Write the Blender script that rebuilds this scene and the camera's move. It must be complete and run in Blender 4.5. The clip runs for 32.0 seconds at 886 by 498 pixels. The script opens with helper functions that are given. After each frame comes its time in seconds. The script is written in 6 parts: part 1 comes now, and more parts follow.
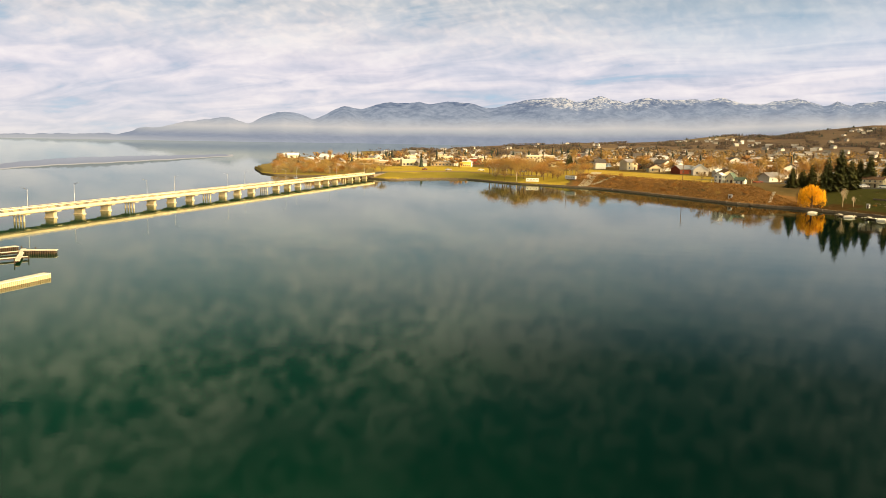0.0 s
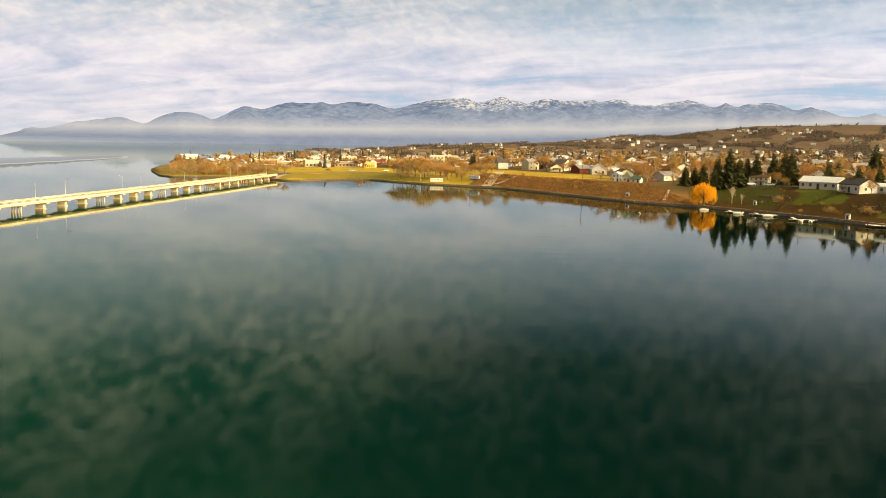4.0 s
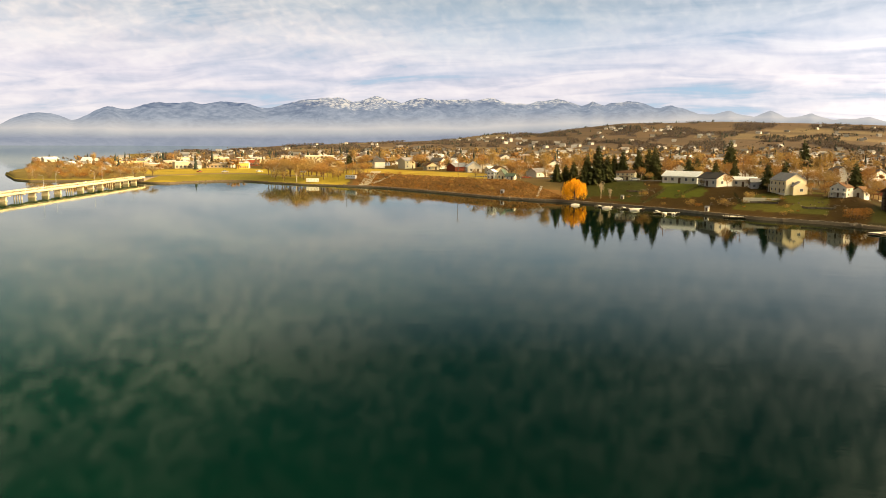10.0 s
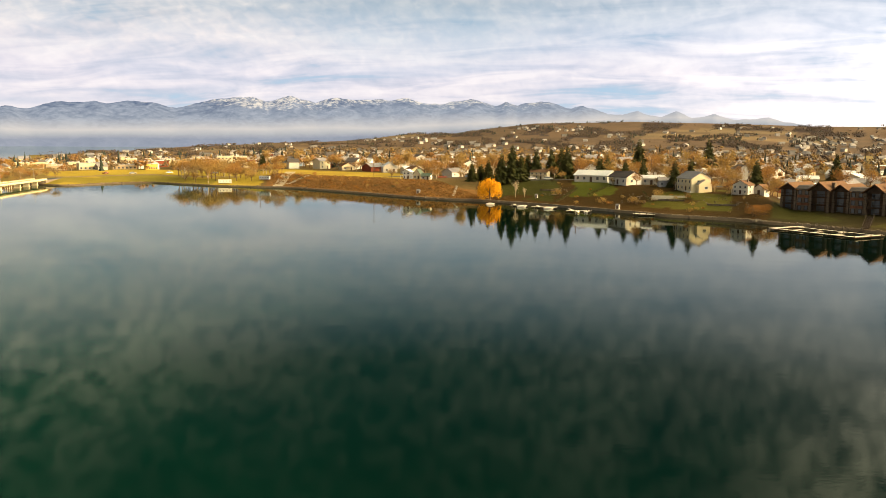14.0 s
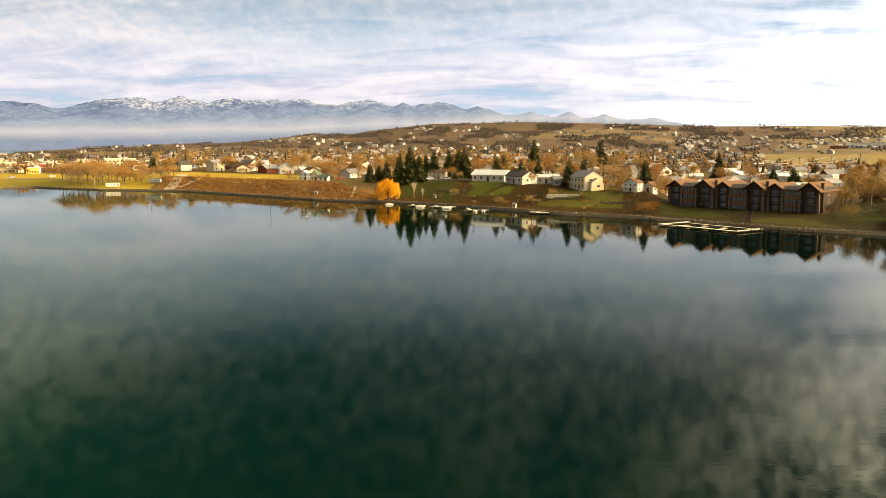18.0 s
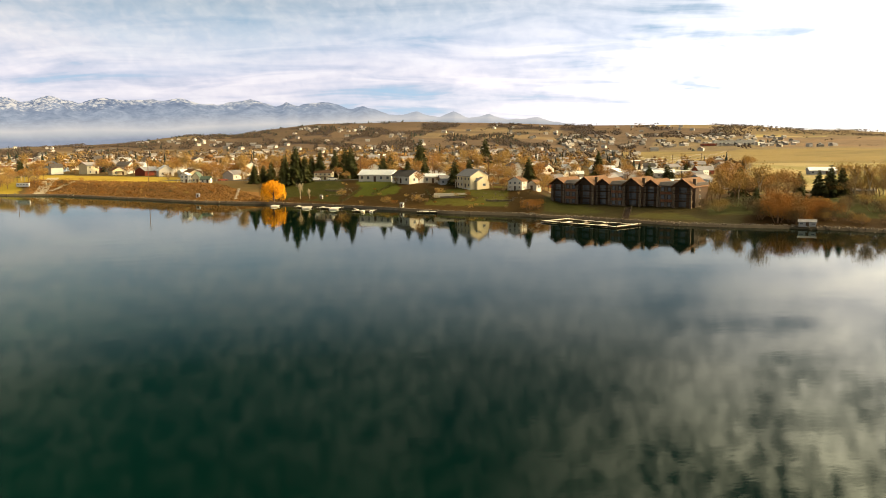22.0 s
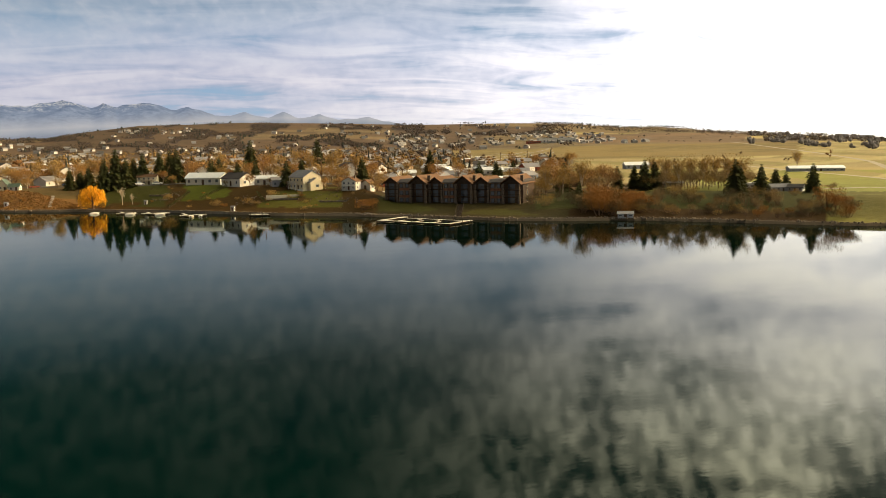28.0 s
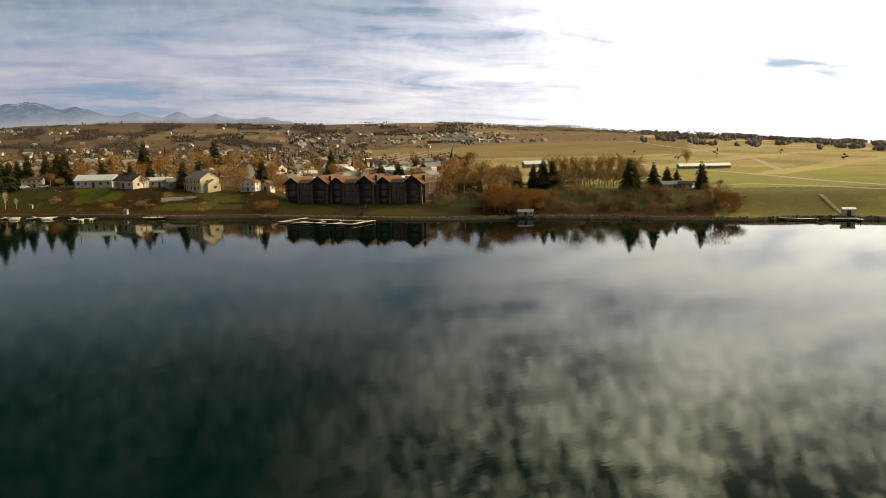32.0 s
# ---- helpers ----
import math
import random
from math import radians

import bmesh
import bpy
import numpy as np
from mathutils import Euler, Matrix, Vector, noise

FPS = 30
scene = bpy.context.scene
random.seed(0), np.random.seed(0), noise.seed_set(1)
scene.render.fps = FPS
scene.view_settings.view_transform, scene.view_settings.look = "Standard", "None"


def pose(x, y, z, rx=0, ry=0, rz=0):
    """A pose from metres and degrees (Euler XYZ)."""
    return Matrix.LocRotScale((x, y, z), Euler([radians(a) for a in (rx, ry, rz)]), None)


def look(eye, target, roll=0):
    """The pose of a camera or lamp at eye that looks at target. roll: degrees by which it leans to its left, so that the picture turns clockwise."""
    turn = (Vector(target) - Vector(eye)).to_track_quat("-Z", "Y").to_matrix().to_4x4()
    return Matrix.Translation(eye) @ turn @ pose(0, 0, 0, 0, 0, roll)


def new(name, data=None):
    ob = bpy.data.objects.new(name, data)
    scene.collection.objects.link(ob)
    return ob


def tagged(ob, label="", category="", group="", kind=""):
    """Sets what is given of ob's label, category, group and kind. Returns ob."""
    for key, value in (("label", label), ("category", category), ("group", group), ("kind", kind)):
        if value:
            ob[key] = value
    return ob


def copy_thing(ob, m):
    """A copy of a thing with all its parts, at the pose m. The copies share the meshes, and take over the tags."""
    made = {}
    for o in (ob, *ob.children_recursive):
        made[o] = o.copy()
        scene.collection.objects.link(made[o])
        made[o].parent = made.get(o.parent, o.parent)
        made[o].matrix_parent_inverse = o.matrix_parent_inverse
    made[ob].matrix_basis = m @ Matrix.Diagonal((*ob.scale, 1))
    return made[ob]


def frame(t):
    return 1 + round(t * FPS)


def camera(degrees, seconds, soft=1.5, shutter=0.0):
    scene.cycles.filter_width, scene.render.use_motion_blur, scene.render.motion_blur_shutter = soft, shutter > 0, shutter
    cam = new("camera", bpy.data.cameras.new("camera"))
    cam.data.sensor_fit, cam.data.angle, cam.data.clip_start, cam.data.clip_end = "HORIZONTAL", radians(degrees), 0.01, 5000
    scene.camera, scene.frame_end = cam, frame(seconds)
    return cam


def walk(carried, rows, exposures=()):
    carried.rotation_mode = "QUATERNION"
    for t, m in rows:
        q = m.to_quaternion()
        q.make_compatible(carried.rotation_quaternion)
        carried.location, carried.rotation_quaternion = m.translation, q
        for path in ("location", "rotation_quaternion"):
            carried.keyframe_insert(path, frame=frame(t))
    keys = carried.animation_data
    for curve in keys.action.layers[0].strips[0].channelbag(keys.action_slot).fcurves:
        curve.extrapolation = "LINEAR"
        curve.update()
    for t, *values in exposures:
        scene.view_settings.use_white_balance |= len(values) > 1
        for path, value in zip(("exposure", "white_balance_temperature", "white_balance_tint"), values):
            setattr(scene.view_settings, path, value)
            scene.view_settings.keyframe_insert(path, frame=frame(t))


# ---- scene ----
HEIGHT = 24.0


def sight(turn, tilt, lean):
    """The camera's pose over the lake from its turn to the right, tilt downwards and lean, in degrees."""
    return Matrix.Translation((0, 0, HEIGHT)) @ pose(0, 0, 0, 0, 0, -turn) @ pose(0, 0, 0, 90 - tilt) @ pose(0, 0, 0, 0, 0, lean)


SIGHTS = [  # seconds, turn to the right, tilt downwards, lean
    (0, -18.66, 7.34, 1.11), (1, -17.15, 7.30, 0.99), (2, -15.47, 7.25, 1.07), (3, -13.80, 7.22, 1.06), (3.5, -13.03, 7.21, 1.04),
    (5.5, -9.74, 7.16, 0.85), (6, -8.98, 7.16, 0.80), (7, -7.54, 7.17, 0.86), (8, -6.21, 7.15, 0.74), (9, -5.05, 7.15, 0.58),
    (10, -3.98, 7.15, 0.46), (11, -2.76, 7.17, 0.32), (12, -1.44, 7.18, 0.34), (13, 0.00, 7.15, 0.31), (14, 1.68, 7.11, 0.35),
    (14.5, 2.52, 7.09, 0.29), (16.5, 5.88, 7.05, 0.18), (17, 6.69, 7.07, 0.11), (18, 8.51, 7.05, 0.04), (19, 10.38, 7.05, -0.15),
    (20, 12.20, 7.05, -0.24), (21, 14.17, 7.05, -0.43), (22, 16.09, 7.08, -0.34), (23, 17.89, 7.08, -0.52), (24, 19.69, 7.08, -0.65),
    (25, 21.49, 7.11, -0.74), (25.5, 22.49, 7.13, -0.78), (27.5, 26.30, 7.19, -1.08), (28, 27.22, 7.22, -1.11),
    (29, 28.98, 7.26, -1.24), (30, 30.77, 7.31, -1.36), (31, 32.36, 7.33, -1.32), (32, 33.81, 7.37, -1.31)]
cam = camera(55.2, 32.0, 0.65)
walk(cam, [(t, sight(a, b, c)) for t, a, b, c in SIGHTS], [(0, 0.80, 7200, 7), (13, 0.90, 7200, 7), (19, 0.96, 7100, 7), (24, 0.78, 6800, 6), (28, 0.38, 6550, 7), (32, 0.08, 6450, 7)])

# ---- light ----
SUN_TURN, SUN_UP = 96.0, 17.0
SUN_DIR = Vector((math.sin(radians(SUN_TURN)) * math.cos(radians(SUN_UP)), math.cos(radians(SUN_TURN)) * math.cos(radians(SUN_UP)), math.sin(radians(SUN_UP))))
sun = new("sun", bpy.data.lights.new("sun", "SUN"))
sun.data.energy, sun.data.angle, sun.data.color = 4.3, radians(0.6), (1.0, 0.645, 0.27)
sun.matrix_world = look(SUN_DIR * 900, (0, 0, 0))


class Nodes:
    """Short hand for a node tree."""

    def __init__(self, tree):
        self.tree = tree
        tree.nodes.clear()

    def add(self, kind, **values):
        node = self.tree.nodes.new(kind)
        for key, value in values.items():
            if key == "operation":
                node.operation = value
            elif key == "layer_name":
                node.layer_name = value
            else:
                self.feed(node.inputs[key], value)
        return node

    def feed(self, socket, value):
        if isinstance(value, bpy.types.NodeSocket):
            self.tree.links.new(value, socket)
        else:
            socket.default_value = value

    def math(self, op, a, b=0.0, clamp=False):
        node = self.tree.nodes.new("ShaderNodeMath")
        node.operation, node.use_clamp = op, clamp
        self.feed(node.inputs[0], a)
        self.feed(node.inputs[1], b)
        return node.outputs[0]

    def mix(self, f, a, b, blend="MIX"):
        node = self.tree.nodes.new("ShaderNodeMixRGB")
        node.blend_type = blend
        for i, v in enumerate((f, a, b)):
            self.feed(node.inputs[i], (*v, 1) if isinstance(v, tuple) and len(v) == 3 else v)
        return node.outputs[0]

    def noise(self, vector, scale, detail=3.0, rough=0.5, warp=0.0):
        node = self.tree.nodes.new("ShaderNodeTexNoise")
        self.feed(node.inputs["Vector"], vector)
        for key, v in (("Scale", scale), ("Detail", detail), ("Roughness", rough), ("Distortion", warp)):
            node.inputs[key].default_value = v
        return node.outputs["Fac"]

    def ramp(self, f, stops):
        node = self.tree.nodes.new("ShaderNodeValToRGB")
        while len(node.color_ramp.elements) < len(stops):
            node.color_ramp.elements.new(0.5)
        for e, (p, v) in zip(node.color_ramp.elements, stops):
            e.position, e.color = p, (*v, 1) if isinstance(v, tuple) else (v, v, v, 1)
        self.feed(node.inputs[0], f)
        return node.outputs[0]

    def mapped(self, vector, scale=(1, 1, 1), turn=0.0):
        node = self.tree.nodes.new("ShaderNodeMapping")
        self.feed(node.inputs["Vector"], vector)
        node.inputs["Scale"].default_value, node.inputs["Rotation"].default_value = scale, (0, 0, radians(turn))
        return node.outputs[0]


def make_world():
    world = bpy.data.worlds.new("sky")
    scene.world = world
    world.use_nodes = True
    n = Nodes(world.node_tree)
    sky = n.add("ShaderNodeTexSky")
    sky.sky_type, sky.sun_disc, sky.sun_elevation, sky.sun_rotation = "NISHITA", False, radians(SUN_UP), radians(SUN_TURN)
    sky.air_density, sky.dust_density = 1.0, 1.2
    way = n.add("ShaderNodeTexCoord").outputs["Generated"]
    parts = n.add("ShaderNodeSeparateXYZ", Vector=way)
    x, y, z = parts.outputs
    up = n.math("MAXIMUM", z, 0.0)
    # a streaky cloud sheet low over the land, drawn out flat towards the horizon
    low = n.math("ADD", up, 0.15)
    sheet = n.add("ShaderNodeCombineXYZ", X=n.math("DIVIDE", x, low), Y=n.math("DIVIDE", y, low), Z=0.0).outputs[0]
    sheet = n.mapped(sheet, (1, 1, 1), 14)
    lift = n.math("ADD", up, 0.55)
    flat = n.add("ShaderNodeCombineXYZ", X=n.math("DIVIDE", x, lift), Y=n.math("DIVIDE", y, lift), Z=0.0).outputs[0]
    broad = n.noise(n.mapped(sheet, (0.6, 1.0, 1)), 1.1, 4, 0.5, 0.6)
    streak = n.noise(n.mapped(sheet, (0.9, 1.6, 1)), 1.9, 4, 0.52, 0.9)
    # higher up it breaks into rows of small cells
    rows = n.mapped(flat, (1, 1, 1), 32)
    ripple = n.noise(n.mapped(rows, (1.0, 0.78, 1)), 43.0, 2.2, 0.5, 0.35)
    drift = n.noise(n.mapped(rows, (1.0, 0.8, 1)), 5.0, 3, 0.5, 0.6)
    near_sun = n.add("ShaderNodeVectorMath", operation="DOT_PRODUCT")
    n.feed(near_sun.inputs[0], way)
    near_sun.inputs[1].default_value = SUN_DIR
    facing = n.math("MAXIMUM", near_sun.outputs["Value"], 0.0)
    glow = n.math("POWER", facing, 2.5)
    aloft = n.ramp(n.math("SUBTRACT", up, n.math("MULTIPLY", facing, 0.16)), [(0.08, 0.0), (0.17, 0.5), (0.27, 1.0)])
    gaps = n.math("MULTIPLY", n.math("SUBTRACT", drift, 0.5), n.ramp(up, [(0.08, 0.0), (0.15, 0.34)]))
    cover = n.math("ADD", gaps, n.math("ADD", n.math("MULTIPLY", broad, 0.55), n.math("ADD", n.math("MULTIPLY", ripple, 0.05), n.math("MULTIPLY", streak, 0.40))))
    body = n.ramp(cover, [(0.34, 0.12), (0.43, 0.78), (0.53, 1.0)])
    cells = n.ramp(n.math("ADD", n.math("MULTIPLY", ripple, 0.5), n.math("MULTIPLY", drift, 0.5)), [(0.40, 0.03), (0.50, 0.44), (0.60, 1.0)])
    west = n.math("MULTIPLY", n.math("MAXIMUM", n.math("SUBTRACT", n.math("MULTIPLY", x, -1.0), 0.08), 0.0), 0.50)
    east = n.ramp(facing, [(0.24, 0.0), (0.42, 0.34), (0.60, 1.0)])
    thin = n.math("MAXIMUM", n.ramp(n.math("SUBTRACT", up, west), [(0.07, 1.0), (0.14, 0.56), (0.22, 0.29), (0.42, 0.14)]), east)
    cloud = n.math("MULTIPLY", n.mix(aloft, body, cells), thin)
    tone = n.math("ADD", n.math("MULTIPLY", ripple, 0.12), n.math("ADD", n.math("MULTIPLY", streak, 0.50), n.math("MULTIPLY", broad, 0.38)))
    shade = n.ramp(tone, [(0.38, (0.57, 0.58, 0.71)), (0.48, (0.76, 0.75, 0.86)), (0.60, (0.95, 0.92, 0.97))])
    shade = n.mix(aloft, shade, (0.84, 0.82, 0.66))
    cloud_light = n.mix(1.0, shade, n.mix(glow, (0.545, 0.545, 0.59), (4.2, 3.9, 3.4)), "MULTIPLY")
    veil = n.math("ADD", 1.0, n.math("MULTIPLY", n.math("MULTIPLY", aloft, facing), 2.7))
    cloud_light = n.mix(1.0, cloud_light, n.add("ShaderNodeCombineXYZ", X=veil, Y=veil, Z=veil).outputs[0], "MULTIPLY")
    clear = n.mix(1.0, sky.outputs[0], (0.006, 0.013, 0.017), "MULTIPLY")
    clear = n.mix(n.ramp(up, [(0.0, 0.85), (0.11, 0.72), (0.25, 0.0)]), clear, (0.24, 0.40, 0.60))
    clear = n.mix(1.0, clear, n.mix(n.math("POWER", facing, 14.0), (0.0, 0.0, 0.0), (1.2, 1.1, 1.0)), "ADD")
    mixed = n.mix(cloud, clear, cloud_light)
    haze = n.math("POWER", n.math("SUBTRACT", 1.0, up, True), 26.0)
    mixed = n.mix(n.math("MULTIPLY", haze, 0.6), mixed, n.mix(glow, (0.43, 0.43, 0.46), (3.6, 3.3, 2.8)))
    back = n.add("ShaderNodeBackground", Color=mixed, Strength=1.0)
    n.add("ShaderNodeOutputWorld", Surface=back.outputs[0])


make_world()


# ---- materials ----
def surface(name, colour, rough=0.8, vary=0.25, grain=1.0, bump=0.0, metal=0.0, island=0.0, coords="Object", second=None, broad=0.08):
    """A weathered surface: two scales of noise on the base colour, fine relief."""
    m = bpy.data.materials.new(name)
    m.use_nodes = True
    n = Nodes(m.node_tree)
    at = n.add("ShaderNodeTexCoord").outputs[coords]
    fine = n.noise(at, grain, 4, 0.6)
    wide = n.noise(at, grain * broad, 3, 0.5)
    dark = tuple(c * (1 - vary) for c in colour)
    light = tuple(min(0.95, c * (1 + vary)) for c in colour)
    base = n.mix(n.ramp(fine, [(0.3, 0.0), (0.7, 1.0)]), dark, light)
    base = n.mix(n.math("MULTIPLY", n.ramp(wide, [(0.4, 0.0), (0.62, 1.0)]), 0.6), base, second or tuple(c * (1 - vary * 0.8) for c in colour))
    rand = n.add("ShaderNodeObjectInfo").outputs["Random"]
    if island:
        rand = n.add("ShaderNodeNewGeometry").outputs["Random Per Island"]
    k = n.math("ADD", n.math("MULTIPLY", rand, max(island, vary * 0.6)), 1 - max(island, vary * 0.6) / 2)
    tone = n.add("ShaderNodeCombineXYZ", X=k, Y=k, Z=k).outputs[0]
    base = n.mix(1.0, base, tone, "MULTIPLY")
    p = n.add("ShaderNodeBsdfPrincipled", **{"Base Color": base, "Roughness": rough, "Metallic": metal, "Specular IOR Level": 0.5 if rough < 0.6 else 0.08})
    if bump:
        b = n.add("ShaderNodeBump", Strength=bump, Distance=0.1, Height=fine)
        n.feed(p.inputs["Normal"], b.outputs[0])
    n.add("ShaderNodeOutputMaterial", Surface=p.outputs[0])
    return m


def make_water():
    m = bpy.data.materials.new("lake_water")
    m.use_nodes = True
    n = Nodes(m.node_tree)
    at = n.add("ShaderNodeTexCoord").outputs["Object"]
    calm = n.noise(n.mapped(at, (0.006, 0.010, 1), 20), 1.0, 3, 0.5, 0.5)
    swell = n.noise(n.mapped(at, (0.10, 0.16, 1), 20), 1.0, 2, 0.5)
    small = n.noise(n.mapped(at, (0.7, 1.3, 1), 20), 1.0, 4, 0.6)
    relief = n.math("ADD", n.math("MULTIPLY", swell, 0.5), n.math("MULTIPLY", n.math("MULTIPLY", small, 0.30), n.ramp(calm, [(0.38, 0.25), (0.62, 1.0)])))
    b = n.add("ShaderNodeBump", Strength=0.045, Distance=0.35, Height=relief)
    # scattered sunlight put into the base colour: greener to the west, near black to the east
    eastward = n.math("DIVIDE", n.math("ADD", n.add("ShaderNodeSeparateXYZ", Vector=at).outputs[0], 90.0), 130.0)
    # depth: only that west-to-east ramp, broken up by noise
    depth = n.math("ADD", eastward, n.math("MULTIPLY", n.math("SUBTRACT", n.noise(n.mapped(at, (0.02, 0.02, 1)), 1.0, 4, 0.55, 0.6), 0.5), 0.7))
    base = n.ramp(depth, [(0.1, (0.0010, 0.0225, 0.0105)), (0.6, (0.0005, 0.0092, 0.0054)), (1.0, (0.0003, 0.0040, 0.0024))])
    deep = n.add("ShaderNodeBsdfDiffuse", Color=base)
    gloss = n.add("ShaderNodeBsdfGlossy", Color=(0.95, 0.98, 0.90, 1.0), Roughness=0.025, Normal=b.outputs[0])
    edge = n.add("ShaderNodeFresnel", IOR=1.135, Normal=b.outputs[0])
    both = n.add("ShaderNodeMixShader", Fac=edge.outputs[0])
    n.feed(both.inputs[1], deep.outputs[0])
    n.feed(both.inputs[2], gloss.outputs[0])
    n.add("ShaderNodeOutputMaterial", Surface=both.outputs[0])
    return m


def make_ground():
    """Land cover from the plan (lawn, field, scrub, stone), its painted shade and haze included, with grass and soil
    grain over it.
    """
    m = bpy.data.materials.new("ground_cover")
    m.use_nodes = True
    n = Nodes(m.node_tree)
    at = n.add("ShaderNodeTexCoord").outputs["Object"]
    cover = n.add("ShaderNodeVertexColor", layer_name="cover").outputs[0]
    fine = n.noise(at, 0.5, 5, 0.65)
    patch = n.noise(at, 0.035, 4, 0.6, 0.5)
    wide = n.noise(at, 0.006, 3, 0.5)
    base = n.mix(n.ramp(fine, [(0.32, 0.55), (0.68, 0.0)]), cover, n.mix(1.0, cover, (0.55, 0.5, 0.45), "MULTIPLY"))
    base = n.mix(n.ramp(patch, [(0.42, 0.0), (0.62, 0.6)]), base, n.mix(1.0, cover, (0.62, 0.60, 0.58), "MULTIPLY"))
    base = n.mix(n.ramp(wide, [(0.45, 0.0), (0.60, 0.5)]), base, n.mix(1.0, cover, (1.15, 1.04, 0.92), "MULTIPLY"))
    b = n.add("ShaderNodeBump", Strength=0.6, Distance=0.4, Height=fine)
    p = n.add("ShaderNodeBsdfPrincipled", **{"Base Color": base, "Roughness": 0.95, "Specular IOR Level": 0.03, "Normal": b.outputs[0]})
    n.add("ShaderNodeOutputMaterial", Surface=p.outputs[0])
    return m


def make_mountain():
    """Distant mountains: forest, rock and snow, with blue haze and morning fog painted into a glowing colour."""
    m = bpy.data.materials.new("far_mountains")
    m.use_nodes = True
    n = Nodes(m.node_tree)
    at = n.add("ShaderNodeTexCoord").outputs["Object"]
    z = n.add("ShaderNodeSeparateXYZ", Vector=at).outputs[2]
    rock = n.noise(n.mapped(at, (1, 1, 0.8)), 0.024, 8, 0.70, 0.15)
    spurs = n.noise(n.mapped(at, (0.010, 0.010, 0.004)), 1.0, 4, 0.6, 1.2)
    fields = n.noise(n.mapped(at, (0.0022, 0.0022, 0.0)), 1.0, 2, 0.5)
    line = n.math("ADD", z, n.math("ADD", n.math("MULTIPLY", rock, 170.0), n.math("MULTIPLY", n.math("SUBTRACT", fields, 0.5), 220.0)))
    snow = n.ramp(n.math("DIVIDE", line, 500.0), [(0.60, 0.0), (0.66, 0.95)])
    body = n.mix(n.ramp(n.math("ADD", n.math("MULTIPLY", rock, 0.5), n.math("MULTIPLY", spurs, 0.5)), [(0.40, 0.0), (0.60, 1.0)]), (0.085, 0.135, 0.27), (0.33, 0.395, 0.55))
    streaks = n.ramp(n.noise(n.mapped(at, (0.05, 0.05, 0.02)), 1.0, 4, 0.65, 1.0), [(0.46, 0.0), (0.56, 1.0)])
    body = n.mix(n.math("MULTIPLY", snow, streaks), body, (0.88, 0.84, 0.82))
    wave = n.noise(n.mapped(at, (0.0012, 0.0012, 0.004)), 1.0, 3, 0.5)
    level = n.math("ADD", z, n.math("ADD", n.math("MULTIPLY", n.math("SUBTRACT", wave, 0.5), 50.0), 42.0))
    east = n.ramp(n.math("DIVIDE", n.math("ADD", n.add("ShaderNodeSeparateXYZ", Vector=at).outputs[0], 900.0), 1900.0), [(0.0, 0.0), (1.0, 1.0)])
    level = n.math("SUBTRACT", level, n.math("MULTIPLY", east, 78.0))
    # fog painted by height over the rock colour
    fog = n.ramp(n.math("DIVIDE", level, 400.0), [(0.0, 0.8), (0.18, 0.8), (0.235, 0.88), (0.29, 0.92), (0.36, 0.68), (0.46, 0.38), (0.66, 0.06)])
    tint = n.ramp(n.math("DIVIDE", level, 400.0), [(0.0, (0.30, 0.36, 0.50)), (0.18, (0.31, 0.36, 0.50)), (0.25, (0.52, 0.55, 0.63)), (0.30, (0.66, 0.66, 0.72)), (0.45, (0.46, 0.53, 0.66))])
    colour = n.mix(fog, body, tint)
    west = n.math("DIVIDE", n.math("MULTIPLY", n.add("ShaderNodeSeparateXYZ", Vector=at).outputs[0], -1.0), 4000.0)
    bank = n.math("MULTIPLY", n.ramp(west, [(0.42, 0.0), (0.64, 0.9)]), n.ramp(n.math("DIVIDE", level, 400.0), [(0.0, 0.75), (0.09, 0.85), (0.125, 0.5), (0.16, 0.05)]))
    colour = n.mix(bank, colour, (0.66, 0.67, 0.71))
    # the slopes glow by themselves to hold the painted haze
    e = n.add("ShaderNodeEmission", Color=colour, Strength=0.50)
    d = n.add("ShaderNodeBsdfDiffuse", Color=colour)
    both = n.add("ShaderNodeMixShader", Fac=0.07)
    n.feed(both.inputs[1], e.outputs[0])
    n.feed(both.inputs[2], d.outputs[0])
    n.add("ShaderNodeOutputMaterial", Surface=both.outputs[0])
    return m


def make_far_shore():
    """The low far shore, its fog grey painted into a colour that glows."""
    m = bpy.data.materials.new("foggy_far_shore")
    m.use_nodes = True
    n = Nodes(m.node_tree)
    at = n.add("ShaderNodeTexCoord").outputs["Object"]
    z = n.add("ShaderNodeSeparateXYZ", Vector=at).outputs[2]
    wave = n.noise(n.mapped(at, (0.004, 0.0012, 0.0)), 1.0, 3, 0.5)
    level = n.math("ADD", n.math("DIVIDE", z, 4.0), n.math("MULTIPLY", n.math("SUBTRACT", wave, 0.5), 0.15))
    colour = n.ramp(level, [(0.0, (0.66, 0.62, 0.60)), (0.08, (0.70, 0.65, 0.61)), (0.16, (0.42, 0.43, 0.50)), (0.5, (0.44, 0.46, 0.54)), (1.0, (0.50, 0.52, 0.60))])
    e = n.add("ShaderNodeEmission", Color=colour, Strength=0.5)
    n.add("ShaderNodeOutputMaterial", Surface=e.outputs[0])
    return m


